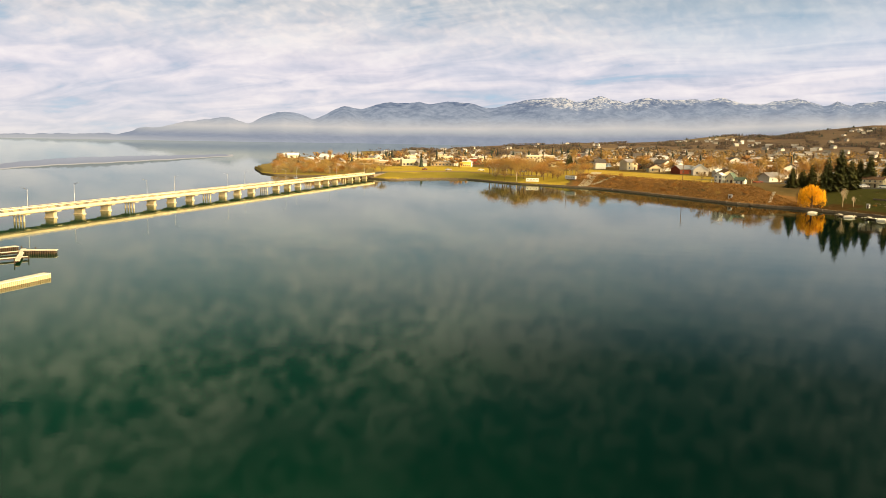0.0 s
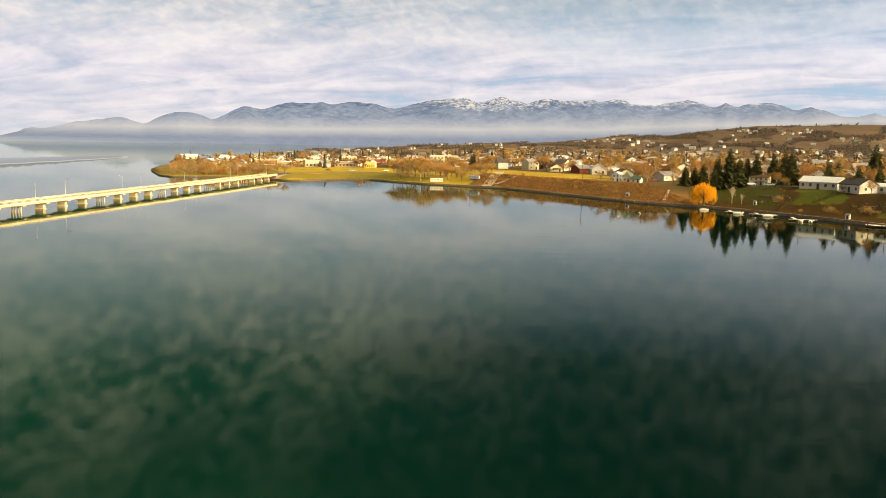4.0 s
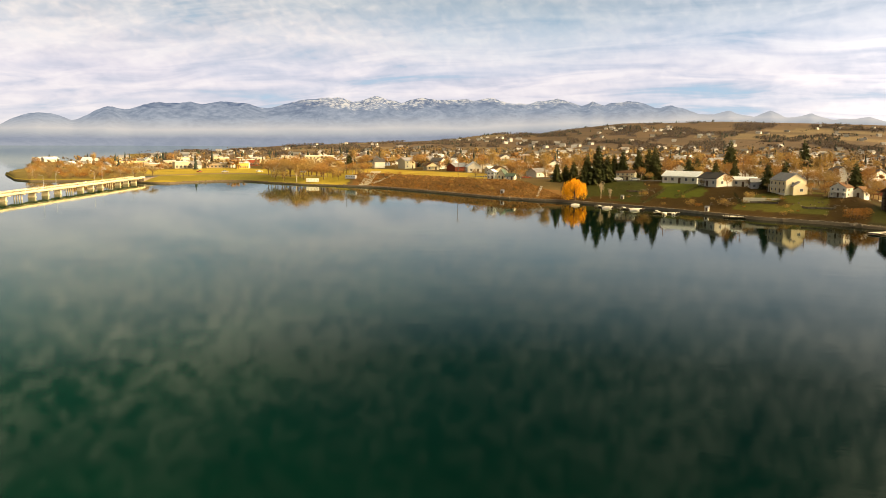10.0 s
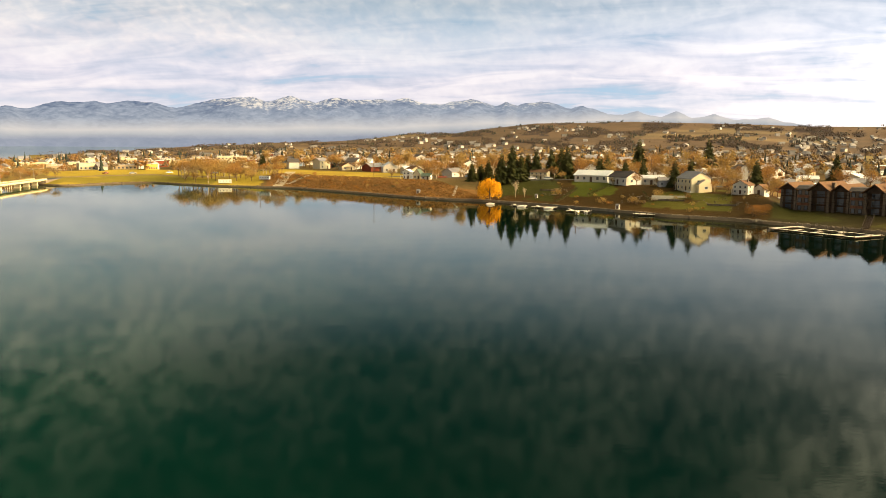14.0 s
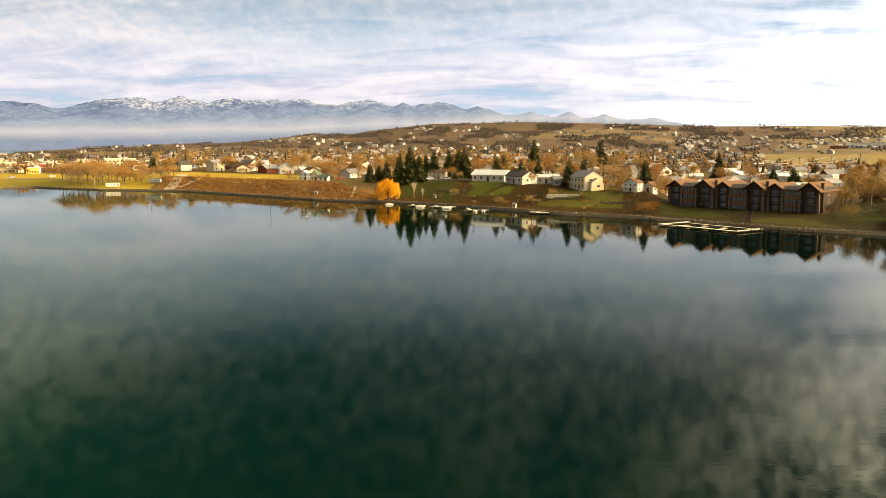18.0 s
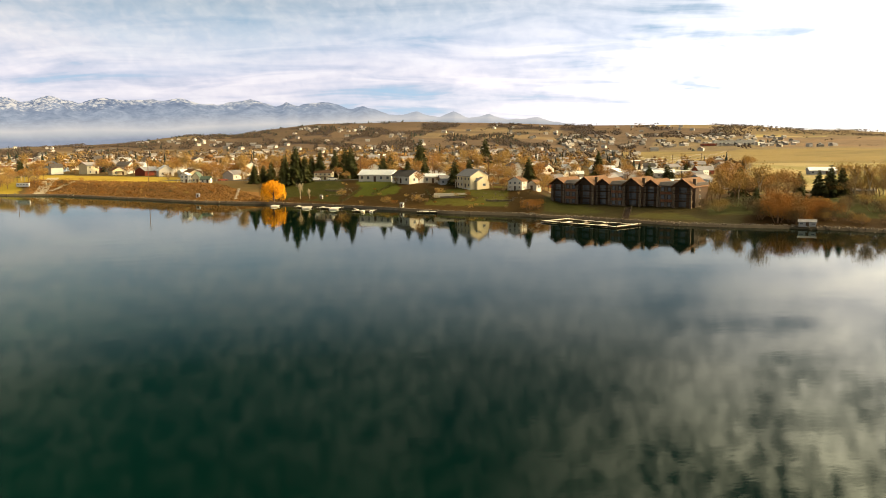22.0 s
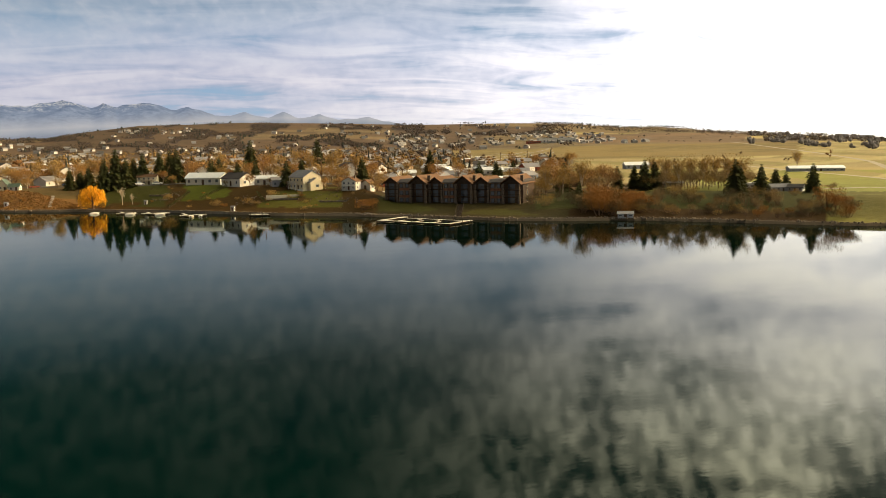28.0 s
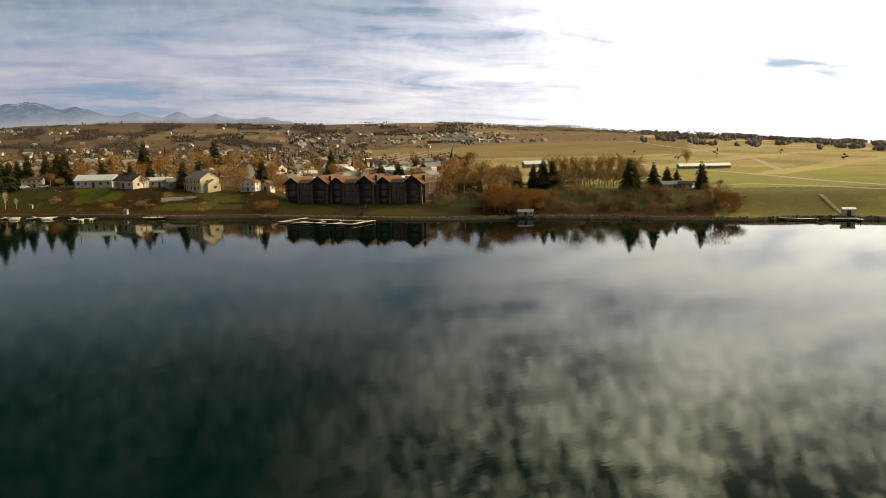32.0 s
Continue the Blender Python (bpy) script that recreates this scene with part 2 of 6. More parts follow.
FAR_SHORE = make_far_shore()
WATER, GROUND, MOUNTAIN = make_water(), make_ground(), make_mountain()
CONCRETE = surface("pale_concrete", (0.50, 0.45, 0.34), 0.85, 0.18, 0.8, 0.2)
BRIDGE = surface("sunlit_bridge_concrete", (0.55, 0.48, 0.31), 0.85, 0.2, 0.5, 0.2, second=(0.40, 0.34, 0.21))
SEA_WALL = surface("stained_sea_wall", (0.20, 0.165, 0.12), 0.9, 0.3, 0.6, 0.3)
STEEL = surface("galvanised_steel", (0.45, 0.46, 0.47), 0.45, 0.12, 3.0, metal=0.7)
ASPHALT = surface("asphalt", (0.06, 0.06, 0.062), 0.9, 0.2, 2.0, 0.2)
STONE = surface("shore_stone", (0.15, 0.12, 0.09), 0.9, 0.35, 1.2, 0.5, island=0.5)
BARK = surface("bark", (0.16, 0.10, 0.06), 0.95, 0.3, 4.0)
PALE_BARK = surface("pale_bark", (0.40, 0.33, 0.24), 0.95, 0.25, 4.0)
TWIG = surface("bare_twigs", (0.325, 0.205, 0.064), 0.95, 0.25, 0.6, island=0.35)
TWIG_RED = surface("reddish_twigs", (0.31, 0.165, 0.050), 0.95, 0.25, 0.6, island=0.35)
TWIG_GREY = surface("grey_brown_twigs", (0.24, 0.165, 0.075), 0.95, 0.25, 0.6, island=0.35)
TWIG_PALE = surface("pale_birch_twigs", (0.46, 0.38, 0.26), 0.95, 0.2, 0.6, island=0.4)
NEEDLE = surface("dark_needles", (0.066, 0.068, 0.022), 0.9, 0.35, 0.8, island=0.45)
WILLOW = surface("golden_willow_leaves", (0.72, 0.34, 0.02), 0.9, 0.25, 0.8, island=0.5)
SHRUB_ORANGE = surface("rust_shrub_leaves", (0.27, 0.125, 0.030), 0.95, 0.3, 0.8, island=0.35)
SHRUB_OLIVE = surface("olive_shrub_leaves", (0.095, 0.072, 0.034), 0.95, 0.3, 0.8, island=0.35)
WHITE = surface("white_siding", (0.56, 0.53, 0.46), 0.7, 0.07, 1.5)
CREAM = surface("cream_siding", (0.58, 0.50, 0.33), 0.75, 0.08, 1.5)
TAN = surface("tan_siding", (0.42, 0.32, 0.20), 0.8, 0.1, 1.5)
GREY = surface("grey_siding", (0.33, 0.33, 0.34), 0.8, 0.1, 1.5)
BLUE = surface("slate_blue_siding", (0.18, 0.25, 0.33), 0.8, 0.1, 1.5)
RED = surface("brick_red_siding", (0.24, 0.065, 0.035), 0.8, 0.15, 1.5)
YELLOW = surface("yellow_siding", (0.60, 0.40, 0.09), 0.75, 0.1, 1.5)
BROWN = surface("brown_siding", (0.095, 0.062, 0.042), 0.85, 0.2, 1.5)
ROOF_GREY = surface("grey_shingles", (0.21, 0.20, 0.20), 0.9, 0.2, 2.0, 0.2)
ROOF_BROWN = surface("brown_shingles", (0.125, 0.068, 0.036), 0.9, 0.2, 2.0, 0.2)
ROOF_PALE = surface("pale_metal_roof", (0.60, 0.60, 0.58), 0.45, 0.1, 1.0)
ROOF_GREEN = surface("green_roof", (0.075, 0.10, 0.075), 0.8, 0.15, 1.0)
ROOF_DARK = surface("dark_shingles", (0.075, 0.065, 0.06), 0.9, 0.2, 2.0, 0.2)
GLASS = surface("window_glass", (0.09, 0.10, 0.11), 0.08, 0.2, 0.3)
DOCK_WOOD = surface("weathered_dock_boards", (0.52, 0.47, 0.38), 0.9, 0.2, 2.0, 0.2)
DARK_WOOD = surface("dark_timber", (0.055, 0.038, 0.026), 0.9, 0.25, 2.0, 0.2)
CONDO_STONE = surface("brown_stone_facing", (0.135, 0.103, 0.074), 0.9, 0.3, 1.5, 0.3)
PANEL = surface("red_brown_panel", (0.17, 0.075, 0.04), 0.85, 0.2, 1.5)
SCRUB = surface("dry_scrub", (0.23, 0.122, 0.038), 0.95, 0.3, 0.8, island=0.7)
# twigs of the far hills, greyed for distance haze in the base colour
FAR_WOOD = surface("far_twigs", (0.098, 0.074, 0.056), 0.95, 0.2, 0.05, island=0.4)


# ---- shape helpers ----
class Shape:
    """A mesh put together from boxes, tubes and faces."""

    def __init__(self):
        self.v, self.f = [], []

    def face(self, *points):
        k = len(self.v)
        self.v += [tuple(p) for p in points]
        self.f.append(tuple(range(k, k + len(points))))
        return self

    def hull(self, low, high):
        """A body between two rings of equally many points."""
        k, c = len(self.v), len(low)
        self.v += [tuple(p) for p in low] + [tuple(p) for p in high]
        self.f.append(tuple(range(k + c - 1, k - 1, -1)))
        self.f.append(tuple(range(k + c, k + 2 * c)))
        for i in range(c):
            j = (i + 1) % c
            self.f.append((k + i, k + j, k + c + j, k + c + i))
        return self

    def box(self, x, y, z, sx, sy, sz, turn=0.0):
        """A box by the middle of its base."""
        c, s = math.cos(radians(turn)), math.sin(radians(turn))
        ring = [(x + a * sx / 2 * c - b * sy / 2 * s, y + a * sx / 2 * s + b * sy / 2 * c) for a, b in ((-1, -1), (1, -1), (1, 1), (-1, 1))]
        return self.hull([(p, q, z) for p, q in ring], [(p, q, z + sz) for p, q in ring])

    def tube(self, a, b, ra, rb, sides=6):
        a, b = Vector(a), Vector(b)
        q = (b - a).to_track_quat("Z", "Y")
        ring = [q @ Vector((math.cos(6.2832 * i / sides), math.sin(6.2832 * i / sides), 0)) for i in range(sides)]
        return self.hull([a + p * ra for p in ring], [b + p * rb for p in ring])

    def path(self, points, r):
        """One thin cable through the points."""
        k = len(self.v)
        for p in points:
            self.v += [(p.x + r, p.y, p.z), (p.x, p.y, p.z + r), (p.x - r, p.y, p.z), (p.x, p.y, p.z - r)]
        for i in range(len(points) - 1):
            for j in range(4):
                self.f.append((k + i * 4 + j, k + i * 4 + (j + 1) % 4, k + i * 4 + 4 + (j + 1) % 4, k + i * 4 + 4 + j))
        return self

    def prism(self, profile, x0, x1):
        """A profile of (y, z) points drawn out along x."""
        return self.hull([(x0, y, z) for y, z in profile], [(x1, y, z) for y, z in profile])

    def mesh(self, name, material, smooth=False):
        me = bpy.data.meshes.new(name)
        me.from_pydata(self.v, [], self.f)
        me.materials.append(material)
        if smooth:
            me.polygons.foreach_set("use_smooth", [True] * len(me.polygons))
        me.update()
        return me


def part(name, shape, material, parent, label="", m=None):
    """One mesh object under a thing or under a part. shape: a Shape or a mesh that is shared."""
    ob = new(name, shape.mesh(name, material) if isinstance(shape, Shape) else shape)
    ob.parent = parent
    if m is not None:
        ob.matrix_basis = m
    return tagged(ob, label)


def thing(name, label, category, m=None, group=""):
    ob = new(name)
    ob.empty_display_size = 0.5
    if m is not None:
        ob.matrix_basis = m
    return tagged(ob, label, category, group)


def solid(name, shape, material, label, category="", kind="", group="", smooth=False):
    return tagged(new(name, shape.mesh(name, material, smooth)), label, category, group, kind)


# ---- the plan: bearings in degrees to the right of straight ahead, distances from the point under the camera ----
def table(text):
    rows = [tuple(float(v) for v in w.split(":")) for w in text.split()]
    return np.array([r[0] for r in rows]), np.array([r[1] for r in rows])


SHORE = table("-180:2600 -140:1100 -105:300 -80:225 -64:228 -60:420 -57:1500 -54:2900 -31.9:2900 -31.5:680 -30.8:560 -30:540 -29:538 -27:535 -25:530 -23.9:518 -23.5:510 -23.1:503"
              " -22.6:498 -21.9:497 -20.9:508 -19:520 -17.2:522 -15.4:497 -13.5:478 -10.6:462 -8.4:450 -5.2:415 -1.7:382 0.3:366 2.5:357 4.9:350 8:333"
              " 11.7:314 16.5:292 20.6:284 22.5:278 28.5:262 31:255 34:252 39:253 44:250 49:246 54:245 57.5:252 61.5:253 75:260 100:420 140:1500 180:2600")
BANK_TOP = table("-180:12 -64:6 -54:4 -33:1.8 -23:2.6 -15:2.8 -11.5:3.2 -9.5:6.2 -2:6.4 3:6.6 5:7.2 11:7.6 16:7.2 22:6.4 24:2.7 33:2.8 35:4.6 40:5.2 50:5.4 56:5.2 62:5.2 180:12")
BANK_WIDE = table("-180:90 -33:50 -14:45 -9.5:42 2:42 4.5:62 12:64 20:52 22.5:42 24:34 33:40 38:48 50:52 56:42 62:44 180:90")
SKYLINE = table("-60:-0.2 -31:-1.15 -25.7:-0.95 -22:-0.78 -18.2:-0.55 -14.4:-0.32 -10.7:-0.02 -7:0.08 -3.4:0.28 -0.3:0.66 2.4:0.70 4.9:1.06 7.8:1.36 11:1.38 14:1.48 18.5:1.42"
                " 22:1.32 25.7:1.16 31.8:1.12 35.5:1.04 39.1:0.76 41.7:0.68 45.8:0.30 49.3:0.02 52.5:-0.16 56.1:-0.52 59.3:-0.72 61.4:-0.85 75:-0.8 110:0 180:0.5")
RIDGE = table("-60:1000 -33:900 -29:1050 -22:1700 -14:2300 0:2700 20:2700 36:2600 45:2100 52:1600 61:1250 75:1200 180:4000")


def smooth(t):
    t = np.clip(t, 0, 1)
    return t * t * (3 - 2 * t)


def wobble(x, y, size):
    """A soft unevenness from a few crossing waves, about -1 to 1."""
    return (np.sin(x / size + 1.3 * np.sin(y / size * 0.7)) + np.sin(y / size * 1.13 + 1.7 * np.sin(x / size * 0.6 + 2)) + 0.6 * np.sin((x + y) / size * 2.1 + 0.5)) / 2.6


def ground(x, y):
    """Height of the ground over the lake's level."""
    x, y = np.asarray(x, float), np.asarray(y, float)
    r, a = np.hypot(x, y), np.degrees(np.arctan2(x, y))
    shore = np.interp(a, *SHORE) + wobble(x, y, 23) * 1.6
    top, wide, ridge = np.interp(a, *BANK_TOP), np.interp(a, *BANK_WIDE), np.interp(a, *RIDGE)
    d = r - shore
    z = np.where(d < 0, np.maximum(-4, d * 0.25 - 0.4), 0.7 + (top - 0.7) * smooth(d / wide))
    plain = np.clip(d - wide, 0, None)
    z = z + np.where(d > 0, plain * 0.0035 + wobble(x, y, 60) * 0.35 * smooth(d / wide), 0)
    crest = HEIGHT + ridge * np.tan(np.radians(np.interp(a, *SKYLINE))) + wobble(x, y, 170) * 5 * smooth((r - 1200) / 800)
    start = np.clip(ridge * 0.36, 600, 950)
    rise = np.clip((r - start) / (ridge - start), 0, 1)
    rise = 0.30 * rise + 0.70 * rise ** 2
    z = np.where(d > 0, z + np.maximum(crest - z, -8) * rise + wobble(x, y, 260) * 6 * rise * (1 - rise) * 2, z)
    z = np.where(r > ridge, z - (r - ridge) * 0.02, z)
    # the lake's arm behind the point of land
    tip = np.interp(a, [-33, -31.5, -29.5, -27, -25, -22, -18, -15, -13], [0, 640, 760, 830, 1300, 1900, 2600, 3600, 9000])
    z = np.where((a > -58) & (a < -13) & (r > tip), np.maximum(-4, z - (r - tip) * 0.12), z)
    z = np.where((a > -29.9) & (a < -24) & (r > 905) & (r < 1010), np.maximum(z, 1.6), z)
    return np.where((r > 2500) & (a > -60) & (a < -13), -4.0, z)


def spot(a, r, sink=0.0):
    """A point on the ground."""
    x, y = r * math.sin(radians(a)), r * math.cos(radians(a))
    return Vector((x, y, max(float(ground(x, y)), 0.0) - sink))


def stand(a, r, turn=0.0, sink=0.05, size=1.0):
    """A pose on the ground; turn 0 faces the thing's front (-y) to the camera."""
    p = spot(a, r, sink)
    return Matrix.Translation(p) @ pose(0, 0, 0, 0, 0, -a + turn) @ Matrix.Diagonal((size, size, size, 1))


def thicket(x, y):
    """How thickly the woods stand on the far hills."""
    a, r = math.degrees(math.atan2(x, y)), math.hypot(x, y)
    return noise.noise(Vector((a / 2.4, r / 380, 3.0))) + 0.55 * noise.noise(Vector((a / 0.8, r / 150, 7.0)))


def cover_colours(x, y, z):
    """Base colour of the land cover by its place in the plan, with some light, shade and haze worked in."""
    r, a = np.hypot(x, y), np.degrees(np.arctan2(x, y))
    d = r - np.interp(a, *SHORE)
    wide = np.interp(a, *BANK_WIDE)
    a = a + wobble(x, y, 11) * 0.35
    r = r * (1 + 0.03 * wobble(x, y, 70))
    w = wobble(x, y, 37)
    col = np.empty((len(x), 3))
    col[:] = (0.12, 0.082, 0.033)

    def lay(mask, c):
        col[mask] = c

    # far ground, its colour greyed in place of haze
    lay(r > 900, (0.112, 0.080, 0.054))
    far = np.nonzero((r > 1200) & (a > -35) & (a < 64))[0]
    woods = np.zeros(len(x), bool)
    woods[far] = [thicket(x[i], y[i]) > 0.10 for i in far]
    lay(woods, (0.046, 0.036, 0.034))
    # sunlit slopes, their brightness laid into the colour
    lay((r > 1300) & (wobble(x, y, 170) < -0.35) & (wobble(x, y, 90) > 0), (0.17, 0.128, 0.075))
    lay((a < -10.5) & (d < 165), (0.31, 0.235, 0.036))
    lay((a < -10.5) & (d < 165) & (w + 0.6 * wobble(x, y, 14) > 0.25), (0.20, 0.165, 0.03))
    lay((a < -12) & (d > 52) & (d < 66), (0.20, 0.15, 0.09))
    lay((a < -23.4), (0.17, 0.13, 0.045))
    lay((a < -23.4) & (d < 14), (0.22, 0.18, 0.03))
    lay((a > -10.2) & (a < 4.2) & (d < wide + 2 - np.clip(a - 0.5, 0, 9) * 9), (0.17, 0.088, 0.030))
    lay((a > -11.5) & (a < -0.5) & (d > wide) & (d < 120 + 8 * w), (0.36, 0.255, 0.042))
    lay((a > 4.2) & (a < 22.8) & (d < wide + 25), (0.15, 0.105, 0.035))
    # bank shade put into the colour: gardens cut to a third, lawns kept dark
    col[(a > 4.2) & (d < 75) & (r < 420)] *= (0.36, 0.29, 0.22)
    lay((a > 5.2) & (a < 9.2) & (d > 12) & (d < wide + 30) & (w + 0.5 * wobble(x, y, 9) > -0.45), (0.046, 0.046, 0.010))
    lay((a > 10.2) & (a < 13.2) & (d > 22 + 3 * (a - 10)) & (d < wide), (0.078, 0.086, 0.012))
    lay((a > 15.0) & (a < 20.5) & (d > 14) & (d < wide + 6) & (w + 0.5 * wobble(x, y, 8) > 0.35), (0.085, 0.078, 0.014))
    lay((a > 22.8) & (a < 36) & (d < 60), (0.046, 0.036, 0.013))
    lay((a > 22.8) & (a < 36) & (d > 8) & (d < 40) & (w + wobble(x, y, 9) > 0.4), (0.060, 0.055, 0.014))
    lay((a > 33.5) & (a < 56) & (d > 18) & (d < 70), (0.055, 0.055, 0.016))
    lay((a > 51.5) & (d < 60), (0.115, 0.105, 0.03))
    lay((a > 51.5) & (d < 60) & (w + wobble(x, y, 9) > 0.3), (0.15, 0.14, 0.035))
    # fields to the right, lightened in colour where haze would veil them
    lay((a > 36) & (d > 110), (0.32, 0.26, 0.12))
    lay((a > 41) & (d > 60) & (d < 240 + 20 * w) & (r < 560), (0.22, 0.225, 0.06))
    lay((a > 36) & (d > 90) & (np.sin(r / 27 + a * 0.9) > 0.35), (0.25, 0.215, 0.085))
    lay((a > 40) & (d > 150) & (np.sin(r / 46 - a * 0.7) > 0.75), (0.36, 0.31, 0.14))
    lay((a > 28) & (r > 760) & (r < 1250) & (a < 50), (0.20, 0.155, 0.065))
    lay((a > 30) & (r > 1250) & (wobble(x, y, 150) < 0.25), (0.17, 0.13, 0.075))
    lay((a > 36.5) & (a < 47) & (r > 1350) & (r < 1900), (0.17, 0.12, 0.075))
    col[(a <= 4.2) & (a > -10.3) & (d < 44)] *= 1.1
    lay((d < 3.5) & (d > -30), (0.11, 0.085, 0.06))
    return col


def make_land():
    turns = np.concatenate([np.arange(-180, -64, 4.0), np.arange(-64, -34, 1.0), np.arange(-34, 64, 0.2), np.arange(64, 181, 4.0)])
    steps = np.concatenate([np.linspace(-40, -4, 4), np.arange(-2.5, 5, 0.75), np.arange(5, 70, 2.5), np.geomspace(70, 4600, 95)])
    a, s = np.meshgrid(turns, steps, indexing="ij")
    shore = np.interp(a, *SHORE)
    r = np.clip(shore + s * np.where(s > 70, np.clip((4800 - shore) / 4600, 0.4, 1), 1), 20, 4850)
    x, y = r * np.sin(np.radians(a)), r * np.cos(np.radians(a))
    z = ground(x, y)
    na, ns = a.shape
    i = np.arange(na * ns).reshape(na, ns)
    f = np.stack([i[:-1, :-1], i[:-1, 1:], i[1:, 1:], i[1:, :-1]], -1).reshape(-1, 4)
    me = bpy.data.meshes.new("ground")
    v = np.stack([x, y, z], -1).reshape(-1, 3)
    me.from_pydata(v.tolist(), [], f.tolist())
    me.materials.append(GROUND)
    me.polygons.foreach_set("use_smooth", [True] * len(me.polygons))
    col = np.ones((len(v), 4), np.float32)
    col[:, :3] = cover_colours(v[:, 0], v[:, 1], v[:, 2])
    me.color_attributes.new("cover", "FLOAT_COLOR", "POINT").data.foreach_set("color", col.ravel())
    me.update()
    tagged(new("ground", me), "lake shore with lawns, dry grass banks and rising brown hills", "ground", kind="structure")


def make_lake():
    s = Shape()
    s.face(*[(4900 * math.cos(6.2832 * i / 96), 4900 * math.sin(6.2832 * i / 96), 0) for i in range(96)])
    solid("water", s, WATER, "calm dark green lake water mirroring the clouds", "lake", "structure")


PEAKS = table("-75:0.3 -60:0.2 -50:0.0 -46.2:-0.2 -44.4:-0.12 -41.9:0.03 -39.9:-0.05 -37.9:0.42 -35.5:0.78 -32.9:1.16 -31.6:0.87 -29.4:1.69 -27.4:1.22 -25.5:2.07 -24.2:1.88 -22.4:2.43 -19.7:2.41"
              " -17.1:2.54 -15.7:2.14 -14.5:2.45 -11.6:2.98 -10:2.71 -8.5:2.99 -6.8:2.68 -5.5:3.03 -3.6:2.79 -2.5:2.87 -0.7:2.92 1.4:2.52 2.6:2.84 3.6:2.97 5.1:2.54 5.8:2.79"
              " 6.6:2.50 8.1:2.86 9.8:2.39 10.8:2.5 12.6:1.95 13.4:1.92 14.4:2.18 15.3:1.9 16.0:1.84 16.9:2.12 17.8:1.8 18.6:1.76 19.3:1.95 20.4:1.62 21.5:1.56 22.4:1.72 23.4:1.4 25:1.2 30:0.2 40:-0.3 75:-0.3")


def make_mountains():
    turns, rows = np.arange(-75, 31, 0.16), np.linspace(0, 1, 34)
    a, t = np.meshgrid(turns, rows, indexing="ij")
    inner = np.interp(a, [-40, -30, -24], [3500, 3700, 4050])
    r = inner + (4850 - inner) * t
    rough = sum(np.sin(a * k * 1.7 + p + 2.2 * np.sin(a * k * 0.6 + p * 2) + t * 4) / k for k, p in ((1.1, 0.3), (2.3, 1.9), (4.7, 4.0), (9.1, 0.9), (17.0, 2.2)))
    peak = HEIGHT + 4600 * np.tan(np.radians(np.interp(a, *PEAKS)))
    shape = np.where(t < 0.7, (t / 0.7) ** np.interp(a, [-40, -30, -24], [1.2, 1.0, 0.85]), 1 - (t - 0.7) * 0.6)
    z = -1.5 + (peak + 1.5) * shape + rough * 4.5 * shape ** 3
    x, y = r * np.sin(np.radians(a)), r * np.cos(np.radians(a))
    na, ns = a.shape
    i = np.arange(na * ns).reshape(na, ns)
    f = np.stack([i[:-1, :-1], i[:-1, 1:], i[1:, 1:], i[1:, :-1]], -1).reshape(-1, 4)
    me = bpy.data.meshes.new("backdrop")
    me.from_pydata(np.stack([x, y, z], -1).reshape(-1, 3).tolist(), [], f.tolist())
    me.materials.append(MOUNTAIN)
    me.polygons.foreach_set("use_smooth", [True] * len(me.polygons))
    low = Shape()
    for k in range(110):
        rings = []
        for b in (-48 + k * 0.14, -47.86 + k * 0.14):
            c, e = math.sin(radians(b)), math.cos(radians(b))
            near = float(np.interp(b, [-48, -46.3, -42.8, -40.4, -36.6, -33.4, -32.6], [575, 609, 697, 743, 859, 997, 1040])) * (1 + 0.006 * math.sin(b * 3.3))
            tall = float(np.interp(b, [-48, -46.3, -44.2, -42, -39, -36, -33.4, -32.6], [0.2, 0.7, 2.2, 3.7, 3.4, 2.4, 1.3, 0.2])) * (1 + 0.12 * math.sin(b * 9) + 0.08 * math.sin(b * 23))
            rings.append([(c * (near + q), e * (near + q), z) for q, z in ((0, -0.6), (2, 0.18), (7, 0.4), (11, tall * 0.75), (30, tall), (90, tall * 0.8), (130, -0.6))])
        for p in range(6):
            low.face(rings[0][p], rings[1][p], rings[1][p + 1], rings[0][p + 1])
    solid("backdrop_far_shore", low, FAR_SHORE, "low far headland with a pale beach, fog grey painted in", "far shore", "structure")
    tagged(new("backdrop", me), "mountain range with snowy peaks, its blue haze and fog bank painted in", "mountains", kind="structure")


make_lake()
make_land()
make_mountains()


